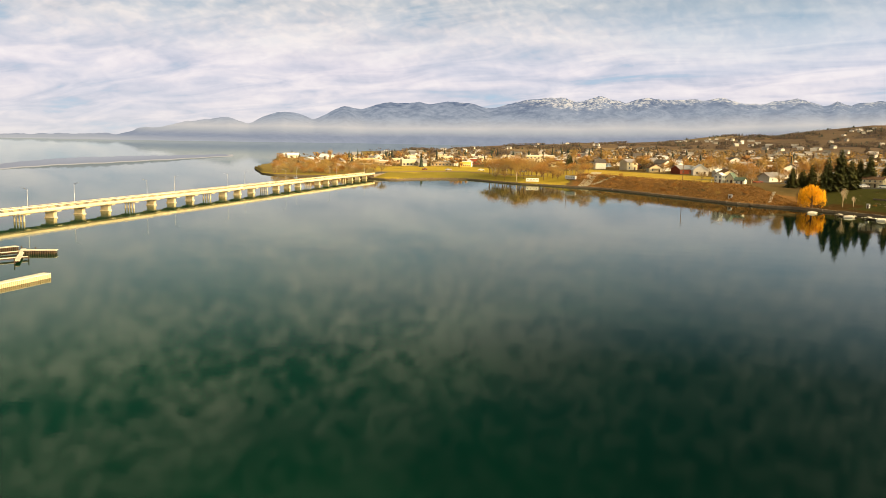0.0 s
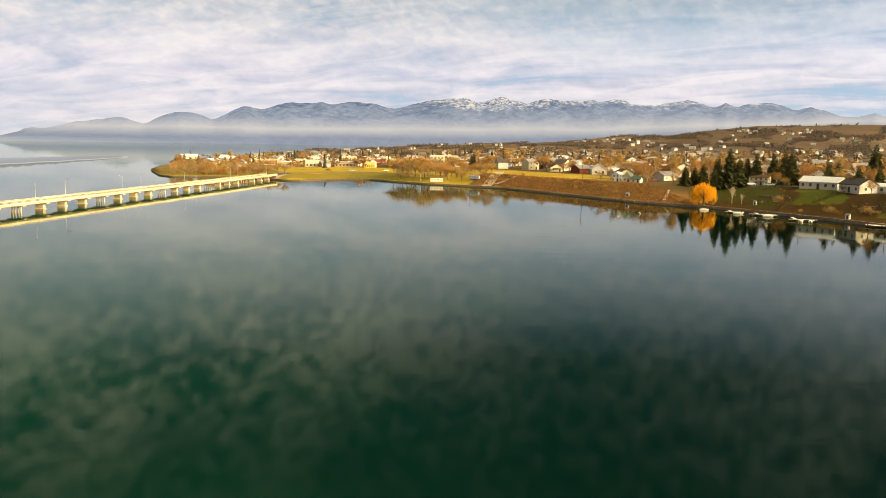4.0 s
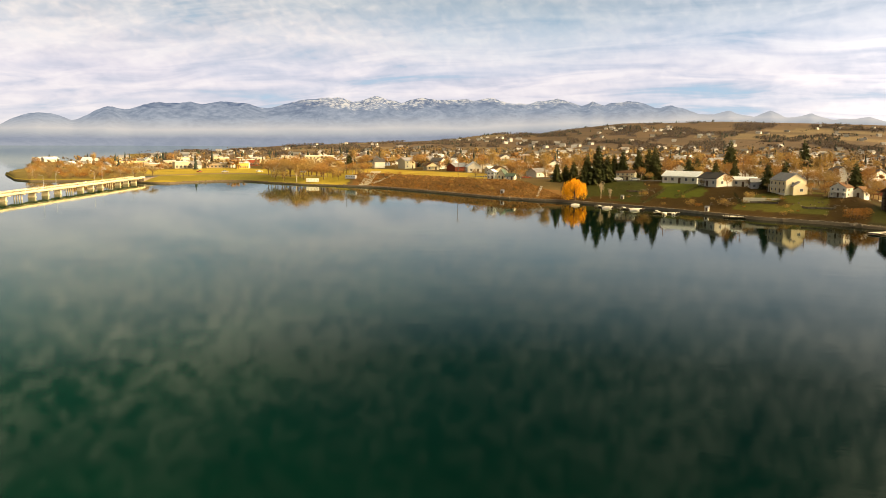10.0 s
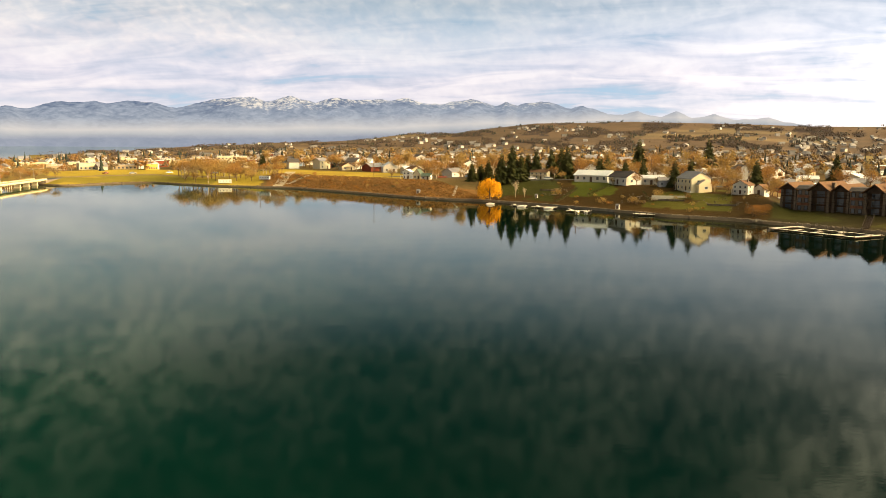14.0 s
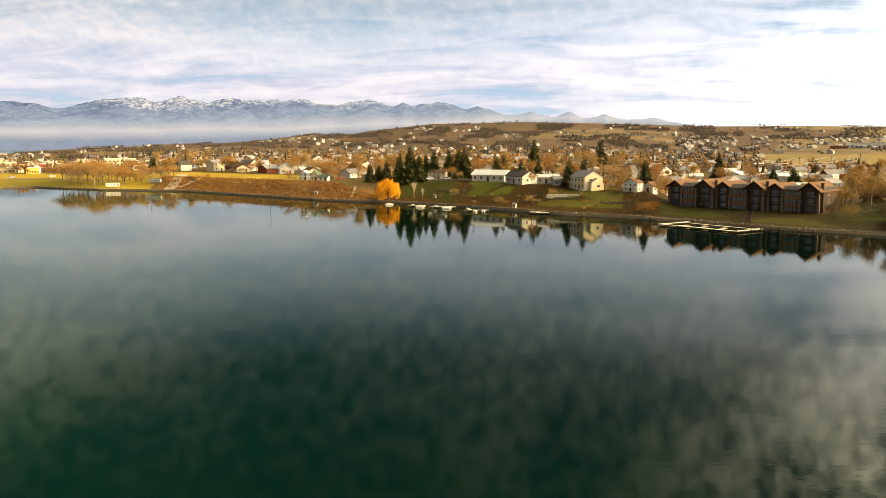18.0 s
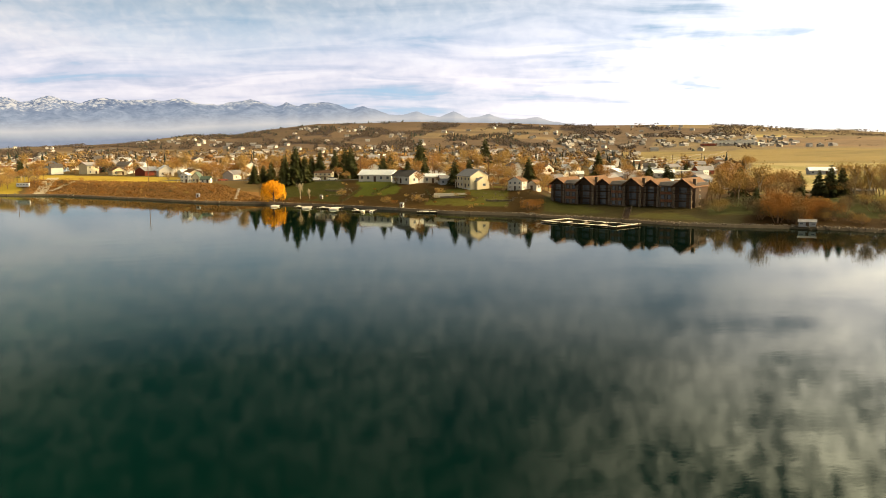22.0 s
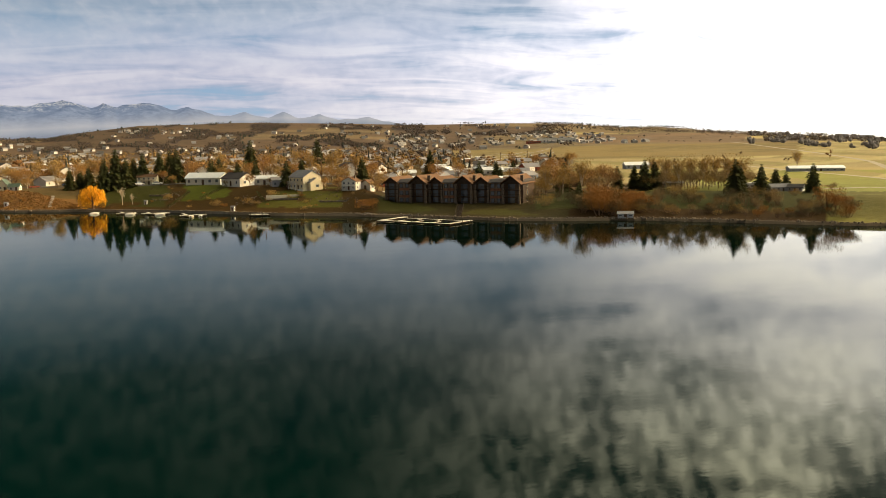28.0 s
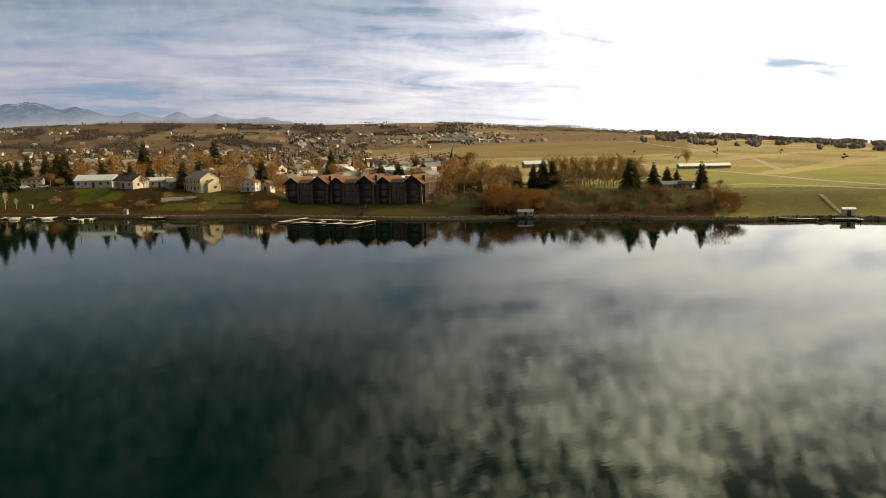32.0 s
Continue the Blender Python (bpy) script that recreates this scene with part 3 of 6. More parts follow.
# ---- bridge ----
def make_bridge():
    near, far = Vector((-162.2, -10.0, 0)), Vector((-208.9, 476.0, 0))
    way = (far - near).normalized()
    turn = math.degrees(math.atan2(way.y, way.x))
    length = (far - near).length
    m = Matrix.Translation(near) @ pose(0, 0, 0, 0, 0, turn)
    bridge = thing("bridge", "long low concrete road bridge on many piers over the lake", "bridge", m)
    top, half = 3.2, 3.4
    part("deck", Shape().prism([(-half, top - 0.7), (half, top - 0.7), (half, top - 0.25), (-half, top - 0.25)], 0, length), BRIDGE, bridge)
    part("roadway", Shape().prism([(0.5 - half, top - 0.246), (half - 0.5, top - 0.246), (half - 0.5, top - 0.2), (0.5 - half, top - 0.2)], 0, length), ASPHALT, bridge, "grey asphalt roadway")
    for y in (0.2 - half, half - 0.2):
        part("parapet", Shape().prism([(y - 0.15, top - 0.25), (y + 0.15, top - 0.25), (y + 0.12, top + 0.1), (y - 0.12, top + 0.1)], 0, length), BRIDGE, bridge)
        rail = Shape()
        rail.prism([(y - 0.06, top + 0.3), (y + 0.06, top + 0.3), (y + 0.06, top + 0.4), (y - 0.06, top + 0.4)], 0, length)
        for k in range(int(length / 3)):
            rail.box(k * 3 + 1, y, top + 0.1, 0.12, 0.1, 0.21)
        part("railing", rail, BRIDGE, bridge)
    for y in (-2.4, 0, 2.4):
        part("girder", Shape().prism([(y - 0.22, top - 1.0), (y + 0.22, top - 1.0), (y + 0.22, top - 0.697), (y - 0.22, top - 0.697)], 0, length - 2), BRIDGE, bridge)
    wall = Shape()
    for z0, z1, a0, a1 in ((-3, 0.2, 0.86, 0.84), (0.2, 0.35, 0.84, 0.7), (0.35, top - 1.5, 0.7, 0.72), (top - 1.5, top - 1.3, 0.72, 0.85)):
        wall.hull([(x * a0, y * a0 * 1.9, z0) for x, y in ((-1, -1), (1, -1), (1, 1), (-1, 1))], [(x * a1, y * a1 * 1.9, z1) for x, y in ((-1, -1), (1, -1), (1, 1), (-1, 1))])
    wall_mesh = wall.mesh("pier", BRIDGE)
    cap_mesh = Shape().box(0, 0, top - 1.3, 1.7, 5.6, 0.3).mesh("pier_cap", BRIDGE)
    pile_mesh = Shape().tube((0, 0, -3), (0, 0, top - 1.3), 0.24, 0.26, 8).mesh("post", BRIDGE)
    count = 40
    for k in range(count):
        x = length - 9.6 - k * 12.6
        if x < 3:
            break
        part("pier_cap", cap_mesh, BRIDGE, bridge, m=pose(x, 0, 0))
        if k % 4 == 3:
            for y in (-1.5, -0.5, 0.5, 1.5):
                part("post", pile_mesh, CONCRETE, bridge, m=pose(x, y, 0))
        else:
            part("pier", wall_mesh, CONCRETE, bridge, m=pose(x, 0, 0))
    part("abutment", Shape().hull([(length - 5, -4.5, -2), (length + 34, -9, -2), (length + 34, 9, -2), (length - 5, 4.5, -2)], [(length - 3, -3.6, top - 0.75), (length + 30, -5, top - 0.6), (length + 30, 5, top - 0.6), (length - 3, 3.6, top - 0.75)]), STONE, bridge, "rocky earth abutment")
    part("approach", Shape().box(length + 14, 0, top - 0.72, 30, 6.4, 0.2), ASPHALT, bridge)
    for k in range(15):
        lamp = thing("street_lamp", "slim grey metal street lamp on the bridge railing", "street lamp", m @ pose(length - 20 - k * 28, 3.3 if k % 2 else -3.3, top + 0.1), "street lamps on the bridge")
        part("pole", Shape().tube((0, 0, 0), (0, 0, 5.6), 0.08, 0.05, 8), STEEL, lamp)
        part("arm", Shape().tube((0, 0, 5.5), (0, -1.4 if k % 2 else 1.4, 5.9), 0.05, 0.04, 6), STEEL, lamp)
        part("lamp_head", Shape().box(0, -1.5 if k % 2 else 1.5, 5.83, 0.22, 0.6, 0.12), STEEL, lamp)


make_bridge()


# ---- trees and shrubs ----
def bell(rng):
    """A bell-shaped number without far tails."""
    return max(-1.5, min(1.5, rng.gauss(0, 1)))


def spray(s, rng, p, size, thin=0.35, down=0.0):
    """A small clump: one slim crooked quad."""
    u = Vector((rng.uniform(-1, 1), rng.uniform(-1, 1), rng.uniform(-0.6, 1) - down)).normalized() * size
    w = u.cross(Vector((rng.uniform(-1, 1), rng.uniform(-1, 1), rng.uniform(-1, 1)))).normalized() * size * thin
    s.face(p - u * 0.5, p + w * 0.5, p + u * 0.5, p - w * 0.45)


def lump(s, rng, c, wide, tall):
    """An uneven knot of twigs in the middle of a far crown."""
    rings = []
    for z, k in ((-0.8, 0.45), (-0.2, 1.0), (0.45, 0.85), (0.95, 0.3)):
        t = rng.uniform(0, 1)
        rings.append([(c.x + math.cos(t + 1.0472 * j) * wide * k * rng.uniform(0.7, 1.25), c.y + math.sin(t + 1.0472 * j) * wide * k * rng.uniform(0.7, 1.25), c.z + z * tall * rng.uniform(0.8, 1.2)) for j in range(6)])
    k = len(s.v)
    for ring in rings:
        s.v += ring
    for i in range(3):
        for j in range(6):
            s.f.append((k + i * 6 + j, k + i * 6 + (j + 1) % 6, k + i * 6 + 6 + (j + 1) % 6, k + i * 6 + 6 + j))
    s.f.append(tuple(range(k + 18, k + 24)))


def bare_tree(seed, height, spread, twig, bark, name="bare_tree", label="", upright=False, density=1.0):
    rng = random.Random(seed)
    tree = thing(name, label, "tree", group="bare trees of the town")
    limbs, crown = Shape(), Shape()
    tips = []

    def grow(p, way, length, radius, level):
        q = p + way * length
        limbs.tube(p, q, radius, radius * 0.6, 5 if level < 2 else 3)
        if level >= 3:
            tips.append((q, length))
            return
        tips.append((p.lerp(q, 0.8), length * 0.6))
        for k in range(3 if level else 5):
            lean = rng.uniform(0.25, 0.5) if upright else rng.uniform(0.45, 0.95)
            turn = 6.2832 * (k + rng.random() * 0.7) / (3 if level else 5)
            side = Vector((math.cos(turn) * spread, math.sin(turn) * spread, 0))
            d = (way * (1 - lean * 0.4) + side * lean + Vector((0, 0, 0.12))).normalized()
            start = p.lerp(q, rng.uniform(0.55, 1.0))
            grow(start, d, length * rng.uniform(0.62, 0.82), radius * 0.5, level + 1)

    grow(Vector((0, 0, -0.4)), Vector((rng.uniform(-0.08, 0.08), rng.uniform(-0.08, 0.08), 1)).normalized(), height * 0.36, height * 0.022, 0)
    for q, length in tips:
        for _ in range(int(26 * density)):
            p = q + Vector((bell(rng), bell(rng), bell(rng) * 0.8 + 0.2)) * length * 0.55
            spray(crown, rng, p, rng.uniform(0.5, 1.0) * height * 0.062, 0.28)
    part("trunk", limbs, bark, tree)
    part("crown", crown, twig, tree)
    return tree


def conifer(seed, height, wide, name="fir_tree", label="dark green conifer with a pointed uneven crown", ragged=0.32):
    rng = random.Random(seed)
    tree = thing(name, label, "tree", group="conifers")
    part("trunk", Shape().tube((0, 0, -0.4), (0, 0, height * 0.97), height * 0.02, 0.03, 6), BARK, tree)
    crown = Shape()
    rings = int(height * 2.2)
    for k in range(rings):
        t = k / rings
        z = height * (0.10 + 0.90 * t)
        reach = wide * 0.76 * (1 - t) ** 0.62 * (0.72 + 0.28 * math.sin(k * 2.4 + seed)) + 0.12
        count = max(6, int(17 * (1 - t) + 5))
        for j in range(count):
            turn = 6.2832 * (j + rng.random()) / count
            out = reach * rng.uniform(1 - ragged * 1.6, 1 + ragged)
            d = Vector((math.cos(turn), math.sin(turn), 0))
            side = Vector((-d.y, d.x, 0)) * (out * 0.20 + 0.16)
            root, tip = Vector((0, 0, z + out * 0.16)), d * out + Vector((0, 0, z - out * 0.22))
            mid = root.lerp(tip, 0.55) + Vector((0, 0, 0.10 * out))
            crown.face(root, mid + side, tip, mid - side)
            crown.face(root.lerp(tip, 0.3), mid + side * 0.4 - Vector((0, 0, 0.30 * out + 0.1)), tip, mid - side * 0.4 - Vector((0, 0, 0.2 * out)))
    part("crown", crown, NEEDLE, tree)
    return tree


def shrub(seed, size, tall, material, name="shrub", label="", count=1500, group="shore shrubs", trailing=0.0):
    """A many-stemmed shrub: stems and an uneven cloud of small leaves with gaps."""
    rng = random.Random(seed)
    bush = thing(name, label, "shrub", group=group)
    stems, leaves = Shape(), Shape()
    lobes = [(Vector((rng.uniform(-0.36, 0.36) * size, rng.uniform(-0.36, 0.36) * size, tall * rng.uniform(0.42, 0.78))), rng.uniform(0.2, 0.36)) for _ in range(9)]
    for p, k in lobes:
        stems.tube((p.x * 0.25, p.y * 0.25, -0.3), p, 0.05 * tall / 3, 0.02, 4)
        for _ in range(count // 9):
            q = p + Vector((bell(rng) * size * k * 0.5, bell(rng) * size * k * 0.5, bell(rng) * tall * k * 0.55 - trailing * abs(rng.gauss(0, 1)) * tall * 0.3))
            q.z = max(q.z, 0.1)
            spray(leaves, rng, q, rng.uniform(0.5, 1.0) * (0.20 + size * 0.022), 0.5, trailing)
    part("stem", stems, BARK, bush)
    part("foliage", leaves, material, bush)
    return bush


def make_willow(m):
    rng = random.Random(5)
    tree = thing("willow_tree", "golden orange weeping willow at the water's edge", "tree", m)
    limbs, crown = Shape(), Shape()
    limbs.tube((0, 0, -0.5), (0.2, 0, 2.6), 0.5, 0.38, 8)
    for k in range(11):
        turn, out = 6.2832 * k / 11 + rng.uniform(-0.2, 0.2), (0.4, 3.6, 2.2, 4.2, 1.2, 3.2, 2.6, 4.0, 1.8, 3.5, 2.9)[k]
        top = Vector((math.cos(turn) * out, math.sin(turn) * out, 8.3 - 0.15 * out * out + rng.uniform(-0.3, 0.3)))
        limbs.tube((0.2, 0, 2.5), top, 0.2, 0.05, 5)
        for _ in range(36):
            p = top + Vector((rng.gauss(0, 0.95), rng.gauss(0, 0.95), rng.gauss(0, 0.5)))
            drop = rng.uniform(2.6, 5.6)
            lean = Vector((p.x, p.y, 0)) * 0.12
            for j in range(9):
                q = p + lean * (j / 8) - Vector((0, 0, drop * j / 8)) + Vector((rng.gauss(0, 0.12), rng.gauss(0, 0.12), 0))
                if q.z > 0.2:
                    spray(crown, rng, q, rng.uniform(0.5, 0.95), 0.3, 1.6)
    part("trunk", limbs, BARK, tree)
    part("crown", crown, WILLOW, tree)


# ---- houses ----
def window(parent, x, y, z, w, h, face, frame_material=None):
    """A framed window on a wall. face: 0 front (-y), 1 right (+x), 2 back, 3 left."""
    turn = (0, 90, 180, -90)[face]
    f = Shape()
    for a, b, c, d in ((0, h - 0.05, w + 0.2, 0.14), (0, -0.09, w + 0.2, 0.14)):
        f.box(a, -0.02, b, c, 0.14, d)
    for a in (-w / 2 - 0.03, w / 2 + 0.03):
        f.box(a, -0.02, 0.05, 0.13, 0.14, h - 0.1)
    ob = part("window", f, frame_material or WHITE, parent, m=pose(x, y, z, 0, 0, turn))
    part("pane", Shape().box(0, 0, 0.03, w - 0.06, 0.05, h - 0.06), GLASS, ob)


def gable_house(w, d, h, rise, wall, roof, label, ridge="x", windows=2, storeys=1, chimney=True, porch=False, name="house", group="houses of the town", over=0.45, m=None):
    """A house with its front to -y. ridge: the way the roof's ridge runs."""
    house = thing(name, label, "house", m, group)
    if ridge == "x":
        prof = [(-d / 2, -0.6), (d / 2, -0.6), (d / 2, h), (0, h + rise), (-d / 2, h)]
        part("wall", Shape().prism(prof, -w / 2, w / 2), wall, house)
        a, b, half = d / 2, w / 2 + over, rise / (d / 2)
        s = Shape()
        for k in (-1, 1):
            e = k * (a + over)
            ze = h - over * half
            s.prism([(0, h + rise + 0.04), (e, ze + 0.04), (e, ze + 0.24), (0, h + rise + 0.26)][:: k], -b, b)
        part("roof", s, roof, house)
    else:
        prof = [(-w / 2, -0.6), (w / 2, -0.6), (w / 2, h), (0, h + rise), (-w / 2, h)]
        part("wall", Shape().hull([(x, -d / 2, z) for x, z in prof], [(x, d / 2, z) for x, z in prof]), wall, house)
        half = rise / (w / 2)
        s = Shape()
        for k in (-1, 1):
            e, ze = k * (w / 2 + over), h - over * half
            ring = [(0, h + rise + 0.04), (e, ze + 0.04), (e, ze + 0.24), (0, h + rise + 0.26)][:: k]
            s.hull([(x, -d / 2 - over, z) for x, z in ring], [(x, d / 2 + over, z) for x, z in ring])
        part("roof", s, roof, house)
    step = h / storeys
    for lev in range(storeys):
        for k in range(windows):
            x = (k + 0.5) / windows * w - w / 2
            if lev == 0 and k == windows // 2:
                part("door", Shape().box(x, -d / 2 - 0.03, 0.0, 1.0, 0.1, min(2.05, h - 0.1)), BROWN, house)
            else:
                window(house, x, -d / 2 - 0.02, lev * step + min(0.9, step * 0.35), 1.1, max(0.5, min(1.2, step - 1.2)), 0, wall)
        window(house, w / 2 + 0.02, -d * 0.15, lev * step + min(0.9, step * 0.35), 1.2, max(0.5, min(1.2, step - 1.2)), 1, wall)
    if chimney:
        part("chimney", Shape().box(w * 0.22, d * 0.1, h, 0.7, 0.7, rise + 0.9), STONE, house)
    if porch:
        part("porch_roof", Shape().box(0, -d / 2 - 1.1, 2.3, w * 0.6, 2.2, 0.16), roof, house)
        for k in (-1, 1):
            part("porch_post", Shape().box(k * w * 0.27, -d / 2 - 2.0, -0.5, 0.16, 0.16, 2.8), WHITE, house)
    if group.startswith("shore h"):
        house.matrix_basis = house.matrix_basis @ Matrix.Diagonal((0.82, 0.82, 0.84, 1))
    return house


def flat_building(w, d, h, wall, label, m, bays=5, trim=None, storeys=1, name="shop_building", scale=0.66):
    b = thing(name, label, "building", m @ Matrix.Diagonal((scale, scale, scale, 1)), "downtown buildings")
    part("wall", Shape().box(0, 0, -0.8, w, d, h + 0.8), wall, b)
    part("parapet", Shape().box(0, 0, h + 0.003, w + 0.3, d + 0.3, 0.45), trim or WHITE, b)
    part("roof", Shape().box(0, 0, h + 0.456, w - 0.6, d - 0.6, 0.06), ROOF_PALE, b)
    step = h / storeys
    for lev in range(storeys):
        for k in range(bays):
            window(b, (k + 0.5) / bays * w - w / 2, -d / 2 - 0.02, lev * step + 1.0, w / bays * 0.45, step * 0.36, 0, wall)
    part("awning", Shape().box(0, -d / 2 - 0.6, min(3, h * 0.7), w * 0.8, 1.2, 0.14), trim or ROOF_GREY, b)
    part("roof_vent", Shape().box(w * 0.2, 0, h + 0.5, 2.0, 1.6, 1.1), STEEL, b)
    return b


# ---- shore houses ----
def make_white_house():
    m = stand(-0.15, 420, -20)
    a = gable_house(4.4, 5.5, 4.3, 1.2, WHITE, ROOF_PALE, "white two-storey house with a front deck above the bank", "y", 2, 2, False, name="house", group="shore houses", m=m @ pose(-4.4, 0, 0))
    part("deck", Shape().box(-1.6, -3.8, 2.1, 3.4, 2.0, 0.18), DOCK_WOOD, a, "timber balcony deck")
    for x in (-3.1, -0.1):
        part("deck_post", Shape().box(x, -4.6, -0.8, 0.16, 0.16, 2.9), WHITE, a)
    gable_house(4.2, 6, 3.2, 2.5, CREAM, ROOF_GREEN, "cream house with a steep green gable roof", "y", 2, 1, False, group="shore houses", m=m @ pose(0.9, 0.6, 0))
    gable_house(5.4, 4.6, 2.3, 1.4, WHITE, ROOF_GREEN, "white garage with a green gable roof", "x", 2, 1, False, name="garage", group="shore houses", m=m @ pose(6.2, -2.2, -0.2))


def make_cream_house():
    """The tall cream house: bright gable end, grey roof, lower wing and a retaining wall."""
    m = stand(18.1, 337, -58)
    h = gable_house(12.5, 10.0, 5.6, 2.9, CREAM, ROOF_GREY, "cream two-storey gabled house with a walk-out basement on the slope", "x", 4, 2, False, group="shore houses", m=m)
    part("basement", Shape().box(3.6, -4.6, -2.0, 5.0, 1.6, 2.2), WHITE, h)
    part("side_wing", Shape().prism([(-2.6, -0.6), (4.2, -0.6), (4.2, 3.0), (0.6, 5.0), (-2.6, 3.2)], 6.2, 8.6), CREAM, h)
    part("wing_roof", Shape().prism([(-3.0, 3.1), (0.6, 5.15), (0.6, 5.35), (-3.0, 3.3)], 6.0, 9.0), ROOF_GREY, h)
    for z in (1.0, 3.6):
        window(h, 6.27 if z > 3 else 8.62, 1.2, z, 1.6, 1.2, 1)
    part("balcony", Shape().box(-2.5, -5.2, 2.6, 7, 1.9, 0.18), DOCK_WOOD, h)
    for x in (-5.8, -2.5, 0.8):
        part("balcony_post", Shape().box(x, -6.0, -1.2, 0.2, 0.2, 3.8), WHITE, h)
    rail = Shape().box(-2.5, -6.1, 3.55, 7, 0.1, 0.1)
    for k in range(15):
        rail.box(-5.9 + k * 0.485, -6.1, 2.78, 0.06, 0.06, 0.8)
    part("balcony_railing", rail, WHITE, h)
    solid("retaining_wall", Shape().box(*spot(16.6, 322, 0.6), 12.5, 0.5, 1.7, -16.6 + 6), CONCRETE, "low pale concrete retaining wall on the lawn", "wall")


def make_condos():
    """Three linked blocks of dark timber and stone flats with balconies under orange-brown gables."""
    a, b = spot(23.35, 307), spot(32.6, 287)
    way = b - a
    turn = math.degrees(math.atan2(way.y, way.x))
    length = Vector((way.x, way.y)).length
    base = 2.4
    m = Matrix.Translation((a.x, a.y, base)) @ pose(0, 0, 0, 0, 0, turn)
    condo = thing("apartment_building", "dark timber and stone apartment building with orange-brown gables and balconies", "apartment building", m)
    unit, depth, eave = length / 3, 13.0, 7.4
    for k in range(3):
        x0 = k * unit
        back = Shape().box(x0 + unit / 2, depth / 2 + 1.6, -1.5, unit - 0.02, depth, eave + 1.5)
        part("wall", back, BROWN, condo)
        part("roof", Shape().prism([(0.6, eave + 0.02), (3.6, eave + 1.0), (depth, eave + 1.0), (depth + 2.6, eave + 0.02)], x0 - 0.2, x0 + unit + 0.2), ROOF_DARK, condo)
        stone = Shape().box(x0 + unit * 0.47, 0.65, -1.5, unit * 0.26, 2.0, eave + 1.3)
        part("stone_bay", stone, CONDO_STONE, condo, "bay faced in brown stone")
        part("bay_roof", Shape().prism([(-0.9, eave - 0.1), (1.7, eave + 0.9), (1.7, eave + 1.1), (-0.9, eave + 0.1)], x0 + unit * 0.32, x0 + unit * 0.62), ROOF_DARK, condo)
        for lev in range(2):
            part("spandrel_panel", Shape().box(x0 + unit * 0.47, -0.39, lev * 2.55 + 2.1, unit * 0.24, 0.06, 0.75), PANEL, condo, "red-brown wall panel")
        for lev in range(3):
            for j in (-1, 1):
                window(condo, x0 + unit * 0.47 + j * unit * 0.065, -0.37, lev * 2.55 + 0.55, 1.1, 1.3, 0, DARK_WOOD)
        for c, wide, out, rise in ((0.17, 0.30, -0.2, 1.7), (0.81, 0.36, -1.7, 2.3)):
            cx, w = x0 + unit * c, unit * wide
            ring = [(cx - w / 2 - 0.7, eave - 0.55), (cx, eave + rise), (cx + w / 2 + 0.7, eave - 0.55), (cx + w / 2 + 0.7, eave - 0.3), (cx, eave + rise + 0.3), (cx - w / 2 - 0.7, eave - 0.3)]
            for s, half in ((0, (0, 1, 4, 5)), (1, (1, 2, 3, 4))):
                pts = [ring[i] for i in half]
                part("gable_roof", Shape().hull([(x, out - 0.9, z) for x, z in pts], [(x, depth + 2.4, z) for x, z in pts]), ROOF_BROWN, condo)
            part("gable_wall", Shape().hull([(x, out + 0.3, z) for x, z in ((cx - w / 2, eave - 0.4), (cx + w / 2, eave - 0.4), (cx, eave + rise - 0.1))],
                                            [(x, out + 1.7, z) for x, z in ((cx - w / 2, eave - 0.4), (cx + w / 2, eave - 0.4), (cx, eave + rise - 0.1))]), DARK_WOOD, condo)
            for lev in range(3):
                z = lev * 2.5 - 0.15
                part("balcony", Shape().box(cx, out + 0.9, z, w, 2.0, 0.22), DARK_WOOD, condo)
                rail = Shape().box(cx, out - 0.06, z + 1.1, w, 0.09, 0.09)
                for q in range(int(w / 0.4)):
                    rail.box(cx - w / 2 + 0.2 + q * 0.4, out - 0.06, z + 0.22, 0.05, 0.05, 0.9)
                part("railing", rail, DARK_WOOD, condo)
                part("balcony_door", Shape().box(cx - w * 0.15, 1.58, z + 0.24, w * 0.4, 0.08, 2.0), GLASS, condo)
            for q in (-1, 1):
                part("balcony_post", Shape().hull([(cx + q * (w / 2 - 0.3) + u * 0.42, out + 0.2 + v * 0.36, -1.5) for u, v in ((-1, -1), (1, -1), (1, 1), (-1, 1))], [(cx + q * (w / 2 - 0.3) + u * 0.30, out + 0.2 + v * 0.26, eave - 0.3) for u, v in ((-1, -1), (1, -1), (1, 1), (-1, 1))]), CONDO_STONE, condo)
        part("chimney", Shape().box(x0 + unit * 0.97, 2.4, eave - 1, 1.0, 1.4, 3.4), CONDO_STONE, condo)
    for k in range(3):
        window(condo, length + 0.02, 6, k * 2.55 + 0.6, 1.5, 1.4, 1, TAN)


